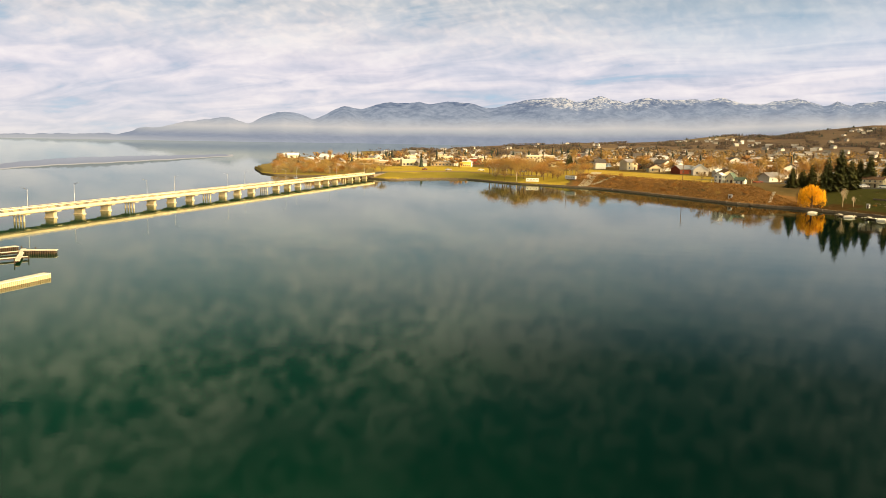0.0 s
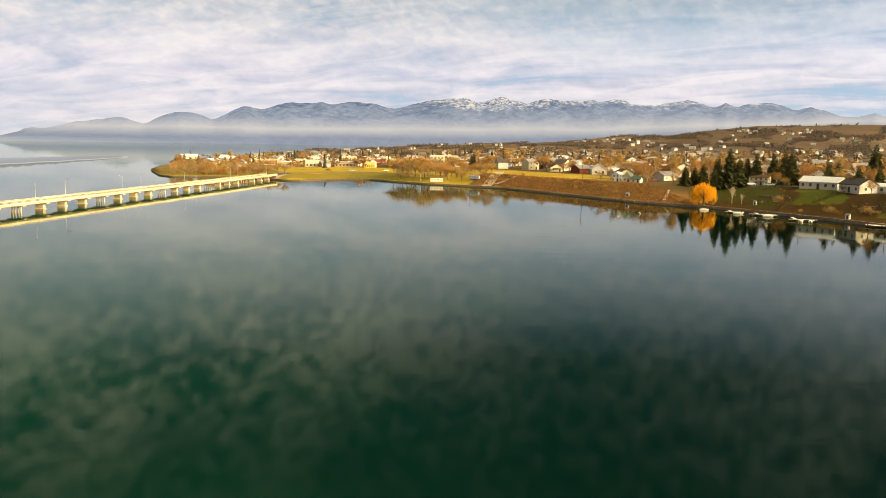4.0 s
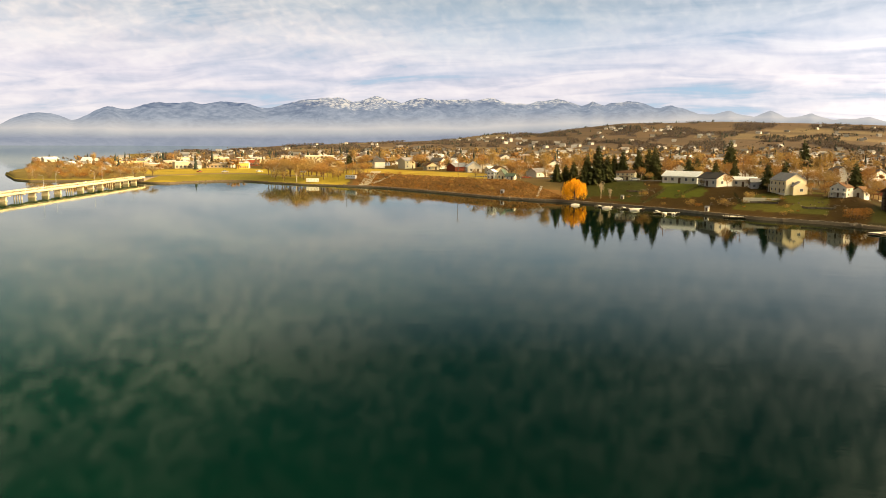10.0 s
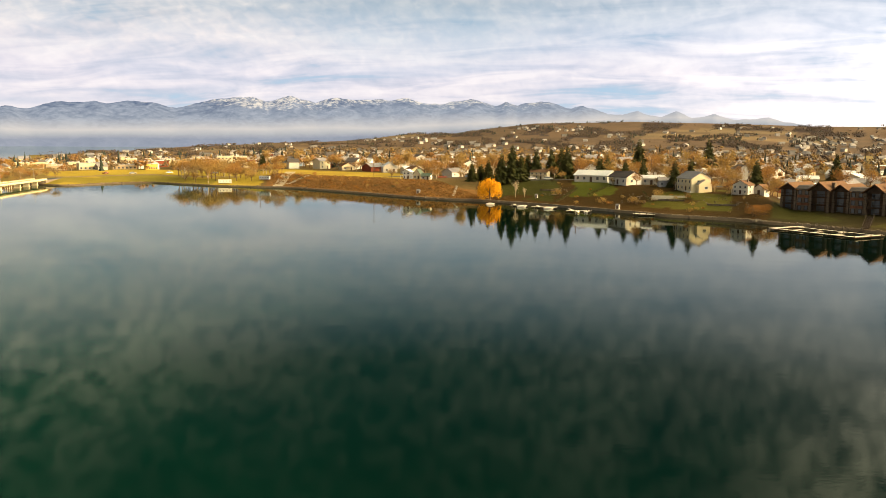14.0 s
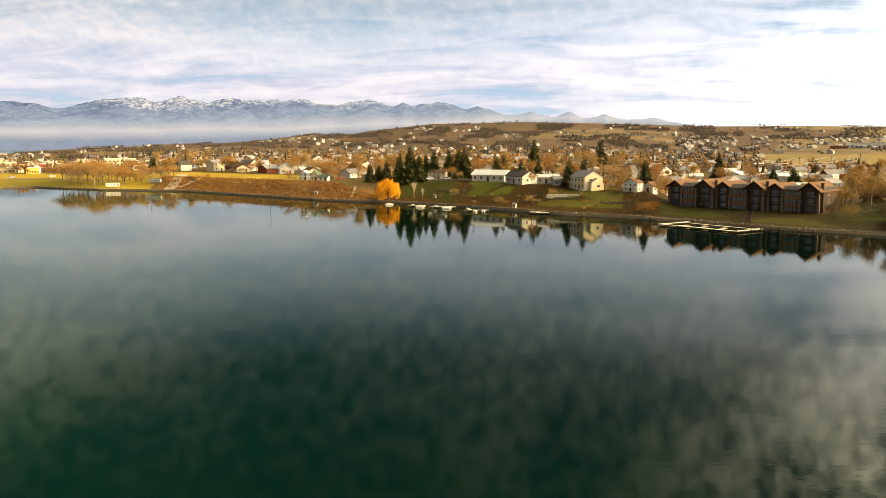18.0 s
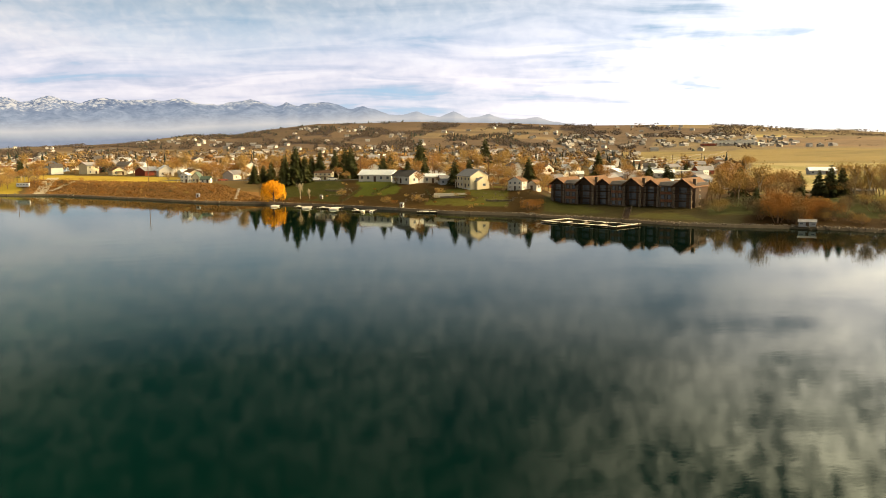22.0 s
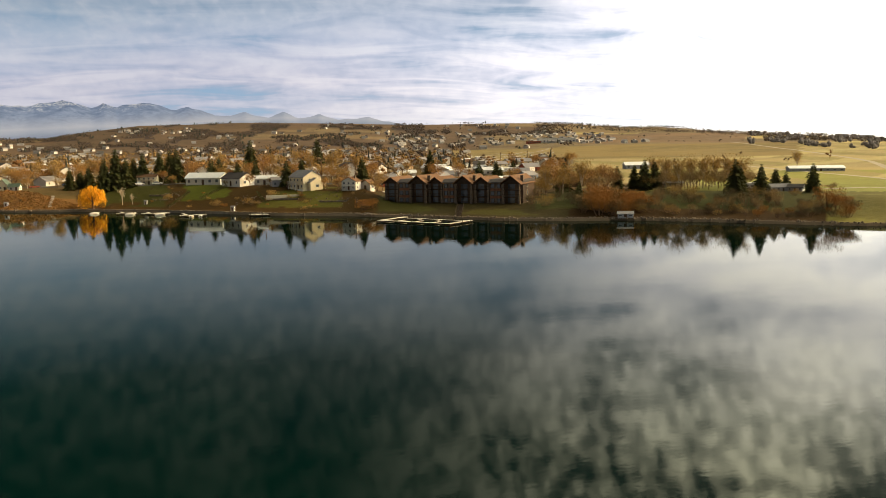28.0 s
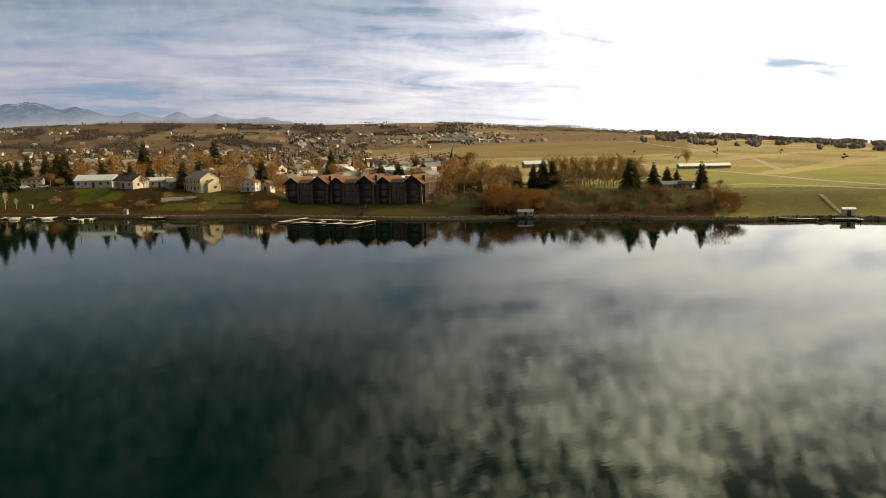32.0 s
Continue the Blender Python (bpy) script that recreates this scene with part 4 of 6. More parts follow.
def make_shore_houses():
    make_white_house()
    make_cream_house()
    make_condos()
    gable_house(11, 6.5, 3.0, 1.2, RED, ROOF_BROWN, "red single-storey building behind the bank", "x", 3, 1, False, group="shore houses", m=stand(2.33, 472, 4))
    gable_house(11.5, 8, 4.6, 1.5, CREAM, ROOF_BROWN, "pale yellow two-storey house with a long balcony", "x", 4, 2, True, True, group="shore houses", m=stand(8.15, 406, -12, size=0.88))
    gable_house(14, 8, 2.6, 1.7, WHITE, ROOF_PALE, "long low white building with a pale sloping roof", "x", 5, 1, False, group="shore houses", m=stand(11.8, 380, -24, size=1.35))
    gable_house(10.5, 8, 3.0, 2.0, WHITE, ROOF_DARK, "white single-storey house with a dark gable roof", "x", 3, 1, True, group="shore houses", m=stand(13.75, 364, -48, size=1.25))
    gable_house(11, 6, 2.7, 1.0, WHITE, ROOF_PALE, "low white house with a pale roof", "x", 4, 1, False, group="shore houses", m=stand(15.4, 366, -20, size=1.2))
    gable_house(8, 7, 3.0, 1.5, GREY, ROOF_GREY, "small grey house beside the cream house", "x", 3, 1, False, group="shore houses", m=stand(16.4, 352, 10))
    c = gable_house(8.5, 6.5, 4.6, 2.2, WHITE, ROOF_BROWN, "white two-storey cottage with a glazed balcony front", "y", 3, 2, True, group="shore houses", m=stand(21.15, 326, -28, size=0.85))
    part("balcony", Shape().box(0, -4.1, 2.3, 8.0, 1.6, 0.18), WHITE, c)
    for k in range(5):
        part("balcony_post", Shape().box(-3.9 + k * 1.95, -4.8, -0.8, 0.14, 0.14, 3.2), WHITE, c)
    gable_house(4.6, 4.2, 2.6, 1.5, WHITE, ROOF_BROWN, "small white gabled shed beside the cottage", "y", 1, 1, False, name="shed", group="shore sheds", m=stand(22.25, 329, -30, size=0.95))
    gable_house(9, 7, 3, 1.6, TAN, ROOF_BROWN, "tan house with a broad brown roof behind the flats", "x", 3, 1, False, group="shore houses", m=stand(26.3, 372, 20))
    gable_house(8, 7, 2.8, 1.3, BROWN, ROOF_BROWN, "low dark brown house among trees", "x", 3, 1, True, group="shore houses", m=stand(36.1, 352, 14))
    gable_house(13, 6, 2.3, 0.9, TAN, ROOF_GREY, "long low tan house behind the bank", "x", 4, 1, False, group="shore houses", m=stand(42.4, 338, 8, size=0.75))
    gable_house(12, 7, 2.6, 1.8, GREY, ROOF_GREY, "grey house with a hipped gable roof on the bank", "x", 4, 1, False, group="shore houses", m=stand(48.9, 306, 22, size=0.66))
    gable_house(9, 7, 2.6, 1.6, GREY, ROOF_DARK, "small grey house with a dark roof on the bank", "x", 3, 1, False, group="shore houses", m=stand(49.9, 306, -12, size=0.66))
    for a, r, w, h, mat, lab in ((0.0, 380, 2.2, 1.9, GREY, "small grey shed on the stony beach"), (13.33, 312, 2.0, 2.2, WHITE, "small white shed on the sea wall"), (7.95, 350, 1.6, 1.9, WHITE, "small white hut on the lawn")):
        gable_house(w, w, h, 0.7, mat, ROOF_GREY, lab, "x", 1, 1, False, name="shed", group="shore sheds", over=0.2, m=stand(a, r, -20, size=0.62))
    b = gable_house(5.6, 4.4, 1.8, 1.0, GREY, ROOF_GREY, "pale grey boathouse with a shallow roof standing over the water's edge", "x", 3, 1, False, name="boathouse", group="shore sheds", over=0.3, m=Matrix.Translation(spot(39.45, 255.5) + Vector((0, 0, 0.2))) @ pose(0, 0, 0, 0, 0, -39) @ Matrix.Diagonal((0.8, 0.75, 0.55, 1)))
    gable_house(3.2, 2.6, 1.7, 0.4, WHITE, ROOF_PALE, "small white hut by the jetty", "x", 1, 1, False, name="shed", group="shore sheds", over=0.2, m=stand(59.5, 257, 10))
    barn = gable_house(26, 9, 1.5, 1.1, GREY, ROOF_PALE, "very long low grey barn with a bright metal roof", "x", 8, 1, False, name="barn", group="barns", m=stand(50.95, 470, 14))
    gable_house(14, 10, 2.2, 1.6, GREY, ROOF_PALE, "broad barn with a pale metal roof", "x", 4, 1, False, name="barn", group="barns", m=stand(40.1, 520, 12))


make_willow(stand(4.8, 353))
make_shore_houses()


# ---- downtown and the park shore ----
def make_downtown():
    flat_building(30, 14, 7.5, CREAM, "long cream two-storey building with a flat roof", stand(-12.3, 812, 6), 8, WHITE, 2, scale=0.9)
    flat_building(13, 11, 6.5, YELLOW, "bright yellow shop building with a white roof", stand(-17.3, 676, 10), 5, WHITE)
    flat_building(26, 12, 5.5, TAN, "tan shop building with a dark awning", stand(-18.9, 690, 8), 6, ROOF_DARK)
    flat_building(34, 16, 7.0, CREAM, "cream hotel building with rows of windows", stand(-24.2, 720, 10), 8, YELLOW, 2)
    flat_building(20, 12, 8.5, CREAM, "tall cream corner building", stand(-15.2, 700, 14), 4, CREAM, 2)
    rng = random.Random(21)
    walls = [(WHITE, "white shop building with a flat roof"), (CREAM, "cream shop building with a flat roof"), (GREY, "grey shop building with a flat roof"), (RED, "brick red shop building with a flat roof"), (TAN, "tan shop building with a flat roof")]
    taken = [(-12.3, 812), (-17.3, 676), (-18.9, 690), (-24.2, 720), (-15.2, 700)]
    for k in range(44):
        for _ in range(30):
            a, r = rng.uniform(-23.5, -8.5), rng.uniform(670, 1000)
            if all(abs(a - p) * r / 57 > 17 or abs(r - q) > 18 for p, q in taken):
                break
        taken.append((a, r))
        wall, lab = walls[rng.choice((0, 0, 0, 1, 1, 2, 3, 4))]
        w = rng.uniform(12, 26)
        flat_building(w, rng.uniform(10, 16), rng.uniform(4, 7.5), wall, lab, stand(a, r, rng.uniform(0, 18)), 4, rng.choice((WHITE, CREAM, ROOF_GREY)))


def vehicle(kind, paint, label, m):
    car = thing(kind, label, kind.replace("_", " "), m, "parked vehicles")
    tyre = Shape().tube((0, -0.12, 0), (0, 0.12, 0), 0.34, 0.34, 12).mesh("wheel", ROOF_DARK)
    if kind == "car" or kind == "pickup_truck":
        part("body", Shape().prism([(-0.9, 0.35), (0.9, 0.35), (0.92, 0.85), (0.85, 0.98), (-0.85, 0.98), (-0.92, 0.85)], -2.25, 2.25), paint, car)
        x0, x1 = (-1.5, 1.1) if kind == "car" else (-0.2, 1.3)
        part("cabin", Shape().hull([(x0, -0.82, 0.98), (x1, -0.82, 0.98), (x1, 0.82, 0.98), (x0, 0.82, 0.98)], [(x0 + 0.4, -0.7, 1.5), (x1 - 0.6, -0.7, 1.5), (x1 - 0.6, 0.7, 1.5), (x0 + 0.4, 0.7, 1.5)]), GLASS, car)
        part("roof", Shape().box((x0 + x1) / 2 - 0.1, 0, 1.503, x1 - x0 - 1.0, 1.38, 0.05), paint, car)
        spots = (-1.4, 1.4)
    else:
        long = 9.5 if kind == "trailer" else 8.0
        part("body", Shape().prism([(-1.2, 0.5), (1.2, 0.5), (1.22, 2.9), (1.0, 3.1), (-1.0, 3.1), (-1.22, 2.9)], -long / 2, long / 2), paint, car)
        for k in range(4):
            part("window", Shape().box(-long * 0.36 + k * long * 0.24, -1.24, 1.75, 0.9, 0.06, 0.5), GLASS, car)
        part("stripe", Shape().box(0, -1.235, 1.15, long * 0.96, 0.05, 0.16), GREY, car)
        spots = (-long * 0.3, long * 0.3)
    for x in spots:
        for y in (-0.85, 0.85):
            part("wheel", tyre, ROOF_DARK, car, m=pose(x, y, 0.34))
    return car


def make_park():
    vehicle("trailer", WHITE, "white mobile trailer parked on the shore lawn", stand(-12.75, 486, 4, size=0.75))
    vehicle("motorhome", GREY, "grey motorhome parked by the boat ramp", stand(-10.2, 482, -20, size=0.75))
    vehicle("motorhome", WHITE, "white motorhome parked under a tree", stand(47.1, 303, 10))
    cars = [("car", WHITE), ("car", GREY), ("pickup_truck", RED), ("car", BLUE), ("pickup_truck", WHITE), ("car", ROOF_DARK)]
    places = [(8.7, 397, 5), (7.6, 399, 30), (1.6, 430, 10), (3.4, 440, 50), (23.6, 345, 10), (-14.6, 600, 0), (-16.2, 604, 20),
              (-18.4, 596, 10), (-20.0, 600, 60), (-13.4, 590, 5), (17.2, 360, 20), (12.4, 400, 10), (34.4, 372, 20)]
    for k, (a, r, turn) in enumerate(places):
        kind, paint = cars[k % 6]
        lab = {"car": "parked car", "pickup_truck": "parked pickup truck"}[kind]
        vehicle(kind, paint, paint.name.split("_")[0] + " " + lab + " beside the road", stand(a, r, turn))


make_downtown()
make_park()


# ---- the town: houses and trees spread over the plan ----
def make_town():
    rng = random.Random(77)
    looks = [(10, 8, 2.9, 2.2, WHITE, ROOF_GREY, "white wooden house with a grey gable roof", "x", 1), (9, 8, 2.8, 2.4, CREAM, ROOF_BROWN, "cream house with a brown gable roof", "y", 1),
             (11, 8, 2.8, 1.8, TAN, ROOF_BROWN, "tan bungalow with a brown roof", "x", 1), (9, 8, 5.0, 2.2, WHITE, ROOF_DARK, "white two-storey house with a dark roof", "y", 2),
             (12, 8, 2.8, 1.6, GREY, ROOF_PALE, "grey house with a pale metal roof", "x", 1), (10, 8, 2.9, 2.0, BLUE, ROOF_GREY, "slate blue house with a grey roof", "x", 1),
             (8, 9, 3.0, 2.8, WHITE, ROOF_PALE, "white gabled house with a pale roof", "y", 1), (10, 9, 3.0, 2.2, RED, ROOF_GREY, "brick red house with a grey roof", "x", 1),
             (9, 7, 5.2, 1.8, CREAM, ROOF_GREY, "cream two-storey house with a grey roof", "x", 2), (13, 9, 3.0, 1.6, WHITE, ROOF_PALE, "long white house with a pale roof", "x", 1)]
    taken = [(p.matrix_basis.translation.x, p.matrix_basis.translation.y) for p in scene.objects if p.parent is None and p.get("category") in ("house", "building")]
    sites = []

    def free(x, y, gap):
        return all((x - p) ** 2 + (y - q) ** 2 > gap * gap for p, q in taken)

    def try_sites(count, a0, a1, r0, r1, gap, low=0):
        for _ in range(count):
            a, r = rng.uniform(a0, a1), math.sqrt(rng.uniform(r0 * r0, r1 * r1))
            d = r - float(np.interp(a, *SHORE))
            if d < float(np.interp(a, *BANK_WIDE)) + 45 or (-11.5 < a < -0.5 and d < 128) or (-24 < a < -10 and d < 120):
                continue
            p = spot(a, r)
            if p.z > 0.5 and free(p.x, p.y, gap):
                taken.append((p.x, p.y))
                sites.append((a, r))

    try_sites(420, -9, 23, 420, 640, 17)
    try_sites(330, -9, 27, 640, 860, 19)
    try_sites(110, 23, 35, 370, 760, 19)
    try_sites(22, -29.5, -22, 680, 1000, 24)
    made = []
    for k, (w, d, h, rise, wall, roof, lab, ridge, storeys) in enumerate(looks):
        a, r = sites[k]
        made.append(gable_house(w, d, h, rise, wall, roof, lab, ridge, 2, storeys, k % 3 == 0, k % 4 == 1, m=stand(a, r, rng.choice((0, 12, 90, 60, 30)))))
    for a, r in sites[len(looks):]:
        copy_thing(made[rng.choice((0, 0, 1, 2, 3, 4, 5, 6, 6, 7, 8, 9, 9))], stand(a, r, rng.choice((10, 20, 55, 100, 35)) + rng.uniform(-8, 8), size=rng.uniform(0.85, 1.1)))
    # trees between them
    kinds = [bare_tree(k, h, sp, tw, bk, label=lab, upright=up) for k, (h, sp, tw, bk, lab, up) in enumerate((
        (9, 1.0, TWIG, BARK, "bare broad-crowned tree with brown twigs", False), (11, 0.9, TWIG_RED, BARK, "bare tree with rust-coloured twigs", False), (8, 1.1, TWIG_GREY, BARK, "bare grey-brown tree among the houses", False),
        (12, 0.7, TWIG, PALE_BARK, "tall bare poplar with pale bark", True), (10, 1.0, TWIG_RED, PALE_BARK, "bare spreading tree with reddish twigs", False)))]
    firs = [conifer(k, h, w) for k, (h, w) in enumerate(((13, 5.5), (10, 4.5), (15, 6), (8, 4)))]
    grown = []

    def plant(original, a, r, size):
        m = stand(a, r, rng.uniform(0, 360), 0.1, size)
        if original not in grown:
            grown.append(original)
            original.matrix_basis = m
            return
        k = 1 / original.scale[0]
        copy_thing(original, m @ Matrix.Diagonal((k, k, k, 1)))

    def tree_sites(count, a0, a1, r0, r1, gap, fir=0.2, scale=1.0):
        for _ in range(count):
            a, r = rng.uniform(a0, a1), math.sqrt(rng.uniform(r0 * r0, r1 * r1))
            d = r - float(np.interp(a, *SHORE))
            if d < float(np.interp(a, *BANK_WIDE)) + 32 or (-11.5 < a < -0.5 and d < 122) or (-24 < a < -13.5 and d < 115):
                continue
            p = spot(a, r)
            if p.z > 0.5 and free(p.x, p.y, gap):
                taken.append((p.x, p.y))
                plant(rng.choice(firs) if rng.random() < fir else rng.choice(kinds), a, r, rng.uniform(0.7, 1.15) * scale)

    tree_sites(150, -10, 23, 400, 580, 6.5, 0.12, 1.2)
    tree_sites(50, 22, 36, 345, 640, 8, 0.12, 1.1)
    tree_sites(24, -30, -21, 650, 900, 11, 0.1, 0.9)
    tree_sites(40, -13.5, -9, 480, 640, 6.5, 0.04, 1.1)
    return kinds, firs, plant, rng


KINDS, FIRS, plant, town_rng = make_town()


def make_known_trees():
    """The single trees that stand out along the shore."""
    birch = bare_tree(40, 7.5, 0.5, TWIG_PALE, PALE_BARK, "birch_tree", "slim pale leafless birch on the lawn", True, 0.35)
    birch.matrix_basis = stand(6.55, 356)
    copy_thing(birch, stand(7.15, 354, 80, size=0.6))
    for k in range(34):
        a = -15.6 + 6.4 * k / 33 + town_rng.uniform(-0.15, 0.15)
        plant(KINDS[town_rng.choice((0, 0, 1, 2, 4))], a, float(np.interp(a, *SHORE)) + town_rng.uniform(20, 75), town_rng.uniform(0.8, 1.2) * (1.5 if a < -12.8 else 0.9))
    for k in range(40):
        a = -29.8 + 6.8 * k / 39 + town_rng.uniform(-0.15, 0.15)
        plant(KINDS[town_rng.choice((0, 2, 2, 4))], a, float(np.interp(a, *SHORE)) + town_rng.uniform(18, 110), town_rng.uniform(0.6, 1.1))
    for a, r, h in ((5.6, 408, 12), (6.3, 412, 15.5), (6.9, 413, 11.5), (7.35, 440, 11), (7.9, 440, 13), (8.9, 455, 13), (9.95, 440, 14.5), (13.75, 392, 9), (16.9, 372, 9.5), (17.9, 366, 10.5), (21.9, 372, 11),
                    (12.1, 425, 10), (14.9, 410, 9), (35.4, 350, 9.5), (38.9, 356, 7.5), (40.0, 348, 8), (40.65, 344, 10), (41.3, 346, 9), (46.3, 318, 10.2), (47.85, 312, 8.6), (48.7, 342, 6.2), (49.3, 342, 5.0), (50.85, 322, 8.4), (46.6, 322, 8),
                    (36.4, 300, 4.5), (3.6, 420, 8), (4.2, 428, 7), (4.7, 424, 8.5)):
        z = float(spot(a, r).z) + h * 1.08
        k = r - (r - float(np.interp(a, *SHORE))) * 0.30
        h = HEIGHT - (HEIGHT - z) * k / r - float(spot(a, k).z)
        r = k
        k = min(range(4), key=lambda i: abs((13, 10, 15, 8)[i] - h))
        plant(FIRS[k], a, r, h / (13, 10, 15, 8)[k])
    for a, r, k, size in ((14.7, 384, 4, 1.25), (10.8, 418, 1, 1.0), (12.6, 410, 0, 1.0), (19.6, 372, 4, 1.0), (20.6, 362, 0, 0.95), (22.9, 344, 0, 1.1), (23.2, 352, 1, 0.9), (34.2, 306, 0, 0.75), (33.9, 322, 2, 0.85),
                          (33.2, 285, 2, 0.5), (36.8, 366, 2, 1.1), (37.6, 352, 0, 1.0), (38.2, 362, 2, 0.95), (51.95, 304, 2, 0.5), (49.9, 480, 3, 0.9), (-1.8, 432, 2, 0.8), (-12.0, 494, 1, 1.0), (-11.4, 500, 0, 1.05), (-13.8, 492, 3, 0.9), (-15.2, 512, 2, 0.8), (-14.6, 505, 0, 0.9)):
        plant(KINDS[k], a, r, size)
    for k in range(22):
        plant(KINDS[(2, 0, 3, 2, 1)[k % 5]], 33.6 + k * 0.25 + town_rng.uniform(-0.2, 0.2), 300 + (k * 7 % 6) * 9, town_rng.uniform(0.7, 1.15))
    for k in range(34):
        plant(KINDS[(0, 2, 3, 2)[k % 4]], 40.9 + k * 0.19, 316 + (k * 7 % 5) * 7, 0.80 + 0.13 * (k * 5 % 4))
    for a, r, k, size in ((9.6, 396, 0, 0.6), (10.7, 384, 4, 0.7), (12.95, 362, 2, 0.5), (14.5, 356, 1, 0.6), (15.9, 352, 0, 0.55), (17.0, 342, 2, 0.5), (19.4, 334, 4, 0.6), (20.3, 330, 1, 0.55), (22.7, 322, 0, 0.75), (9.1, 412, 4, 0.8), (7.2, 420, 1, 0.8), (2.9, 418, 2, 0.7), (1.2, 424, 4, 0.7)):
        plant(KINDS[k], a, r, size)
    for k in range(58):
        a = -9 + 31.5 * k / 57 + town_rng.uniform(-0.25, 0.25)
        d = float(np.interp(a, *SHORE)) + float(np.interp(a, *BANK_WIDE)) + town_rng.uniform(34, 62) + (66 if a < -0.5 else 0)
        plant(KINDS[town_rng.choice((0, 1, 4, 0, 3, 2))], a, d, town_rng.uniform(0.85, 1.3))


make_known_trees()


def make_shrubs():
    rng = random.Random(8)
    kinds = [shrub(1, 9, 7.5, SHRUB_ORANGE, label="large rust-orange leafy shrub on the lake bank", count=2400), shrub(2, 7, 5.0, SHRUB_OLIVE, label="olive brown shrub on the lake bank"),
             shrub(3, 6, 4.0, SHRUB_ORANGE, label="rounded rust-brown shrub on the lake bank"), shrub(4, 5, 5.5, TWIG_GREY, label="grey leafless thicket on the lake bank"), shrub(5, 6.5, 4.5, TWIG, label="brown leafless shrub on the lake bank")]
    first = set()

    def put(k, a, r, size):
        m = stand(a, r, rng.uniform(0, 360), 0.15, size)
        if k in first:
            q = 1 / kinds[k].scale[0]
            copy_thing(kinds[k], m @ Matrix.Diagonal((q, q, q, 1)))
        else:
            first.add(k)
            kinds[k].matrix_basis = m

    for a, r, k, s in ((37.6, 268, 0, 1.0), (38.5, 266, 0, 1.1), (39.9, 268, 0, 0.95), (40.8, 270, 2, 1.2), (37.0, 270, 2, 1.0), (51.7, 268, 0, 0.95), (52.3, 266, 2, 1.1), (21.9, 288, 2, 1.0), (53.0, 262, 1, 0.9), (33.3, 284, 1, 0.8),
                       (47.0, 272, 1, 1.1), (15.9, 326, 4, 0.7), (12.3, 326, 4, 0.6), (12.8, 322, 2, 0.45), (14.3, 322, 4, 0.6), (9.3, 352, 4, 0.6), (36.0, 278, 1, 0.9), (35.2, 282, 1, 0.8), (36.6, 272, 3, 0.9), (34.2, 276, 4, 0.95), (22.4, 290, 2, 0.9)):
        put(k, a, r, s)
    for _ in range(80):
        a = rng.uniform(36.6, 53.2)
        put(rng.choice((0, 2, 2, 1)) if a < 41.5 or a > 51 else rng.choice((1, 1, 3, 3, 4, 2)), a, float(np.interp(a, *SHORE)) + rng.uniform(6, 34), rng.uniform(0.6, 1.1) * (1 if a < 42 else 0.6))
    for _ in range(50):
        a = rng.uniform(36.4, 52.6)
        put(rng.choice((1, 3, 3, 4, 1)), a, float(np.interp(a, *SHORE)) + rng.uniform(12, 44), rng.uniform(0.6, 1.1) * (0.85 if a < 46 else 0.72))
    for _ in range(26):
        a = rng.uniform(5, 22.6)
        put(rng.choice((1, 2, 4, 3, 1)), a, float(np.interp(a, *SHORE)) + rng.uniform(6, 58), rng.uniform(0.14, 0.32))
    for _ in range(20):
        a = rng.uniform(10, 22)
        put(rng.choice((2, 4, 3)), a, float(np.interp(a, *SHORE)) + rng.uniform(8, 50), rng.uniform(0.2, 0.45))
    for _ in range(38):
        a = rng.uniform(-9.8, 3.9)
        put(rng.choice((2, 4, 2, 1)), a, float(np.interp(a, *SHORE)) + rng.uniform(6, 40), rng.uniform(0.25, 0.55))
    for _ in range(52):
        a = rng.uniform(-30.4, -23.6)
        put(rng.choice((4, 3, 4, 2)), a, float(np.interp(a, *SHORE)) + rng.uniform(10, 75), rng.uniform(0.55, 1.0))
    # the bank's scrub, too dense to count
    s = Shape()
    for _ in range(6500):
        a = rng.uniform(-9.8, 4.0)
        d = rng.uniform(5, 43 - max(0.0, a - 0.5) * 8.5)
        if rng.random() < 0.35 + 0.65 * math.sin(a * 3.1 + d * 0.2) ** 2:
            p = spot(a, float(np.interp(a, *SHORE)) + d)
            size = rng.uniform(0.25, 0.75)
            for _ in range(4):
                spray(s, rng, p + Vector((rng.gauss(0, 0.6), rng.gauss(0, 0.6), rng.uniform(0.1, 0.7) * size)), size, 0.6)
    solid("bank_scrub", s, SCRUB, "dense rust-brown scrub covering the steep bank", "scrub", "stuff")


make_shrubs()


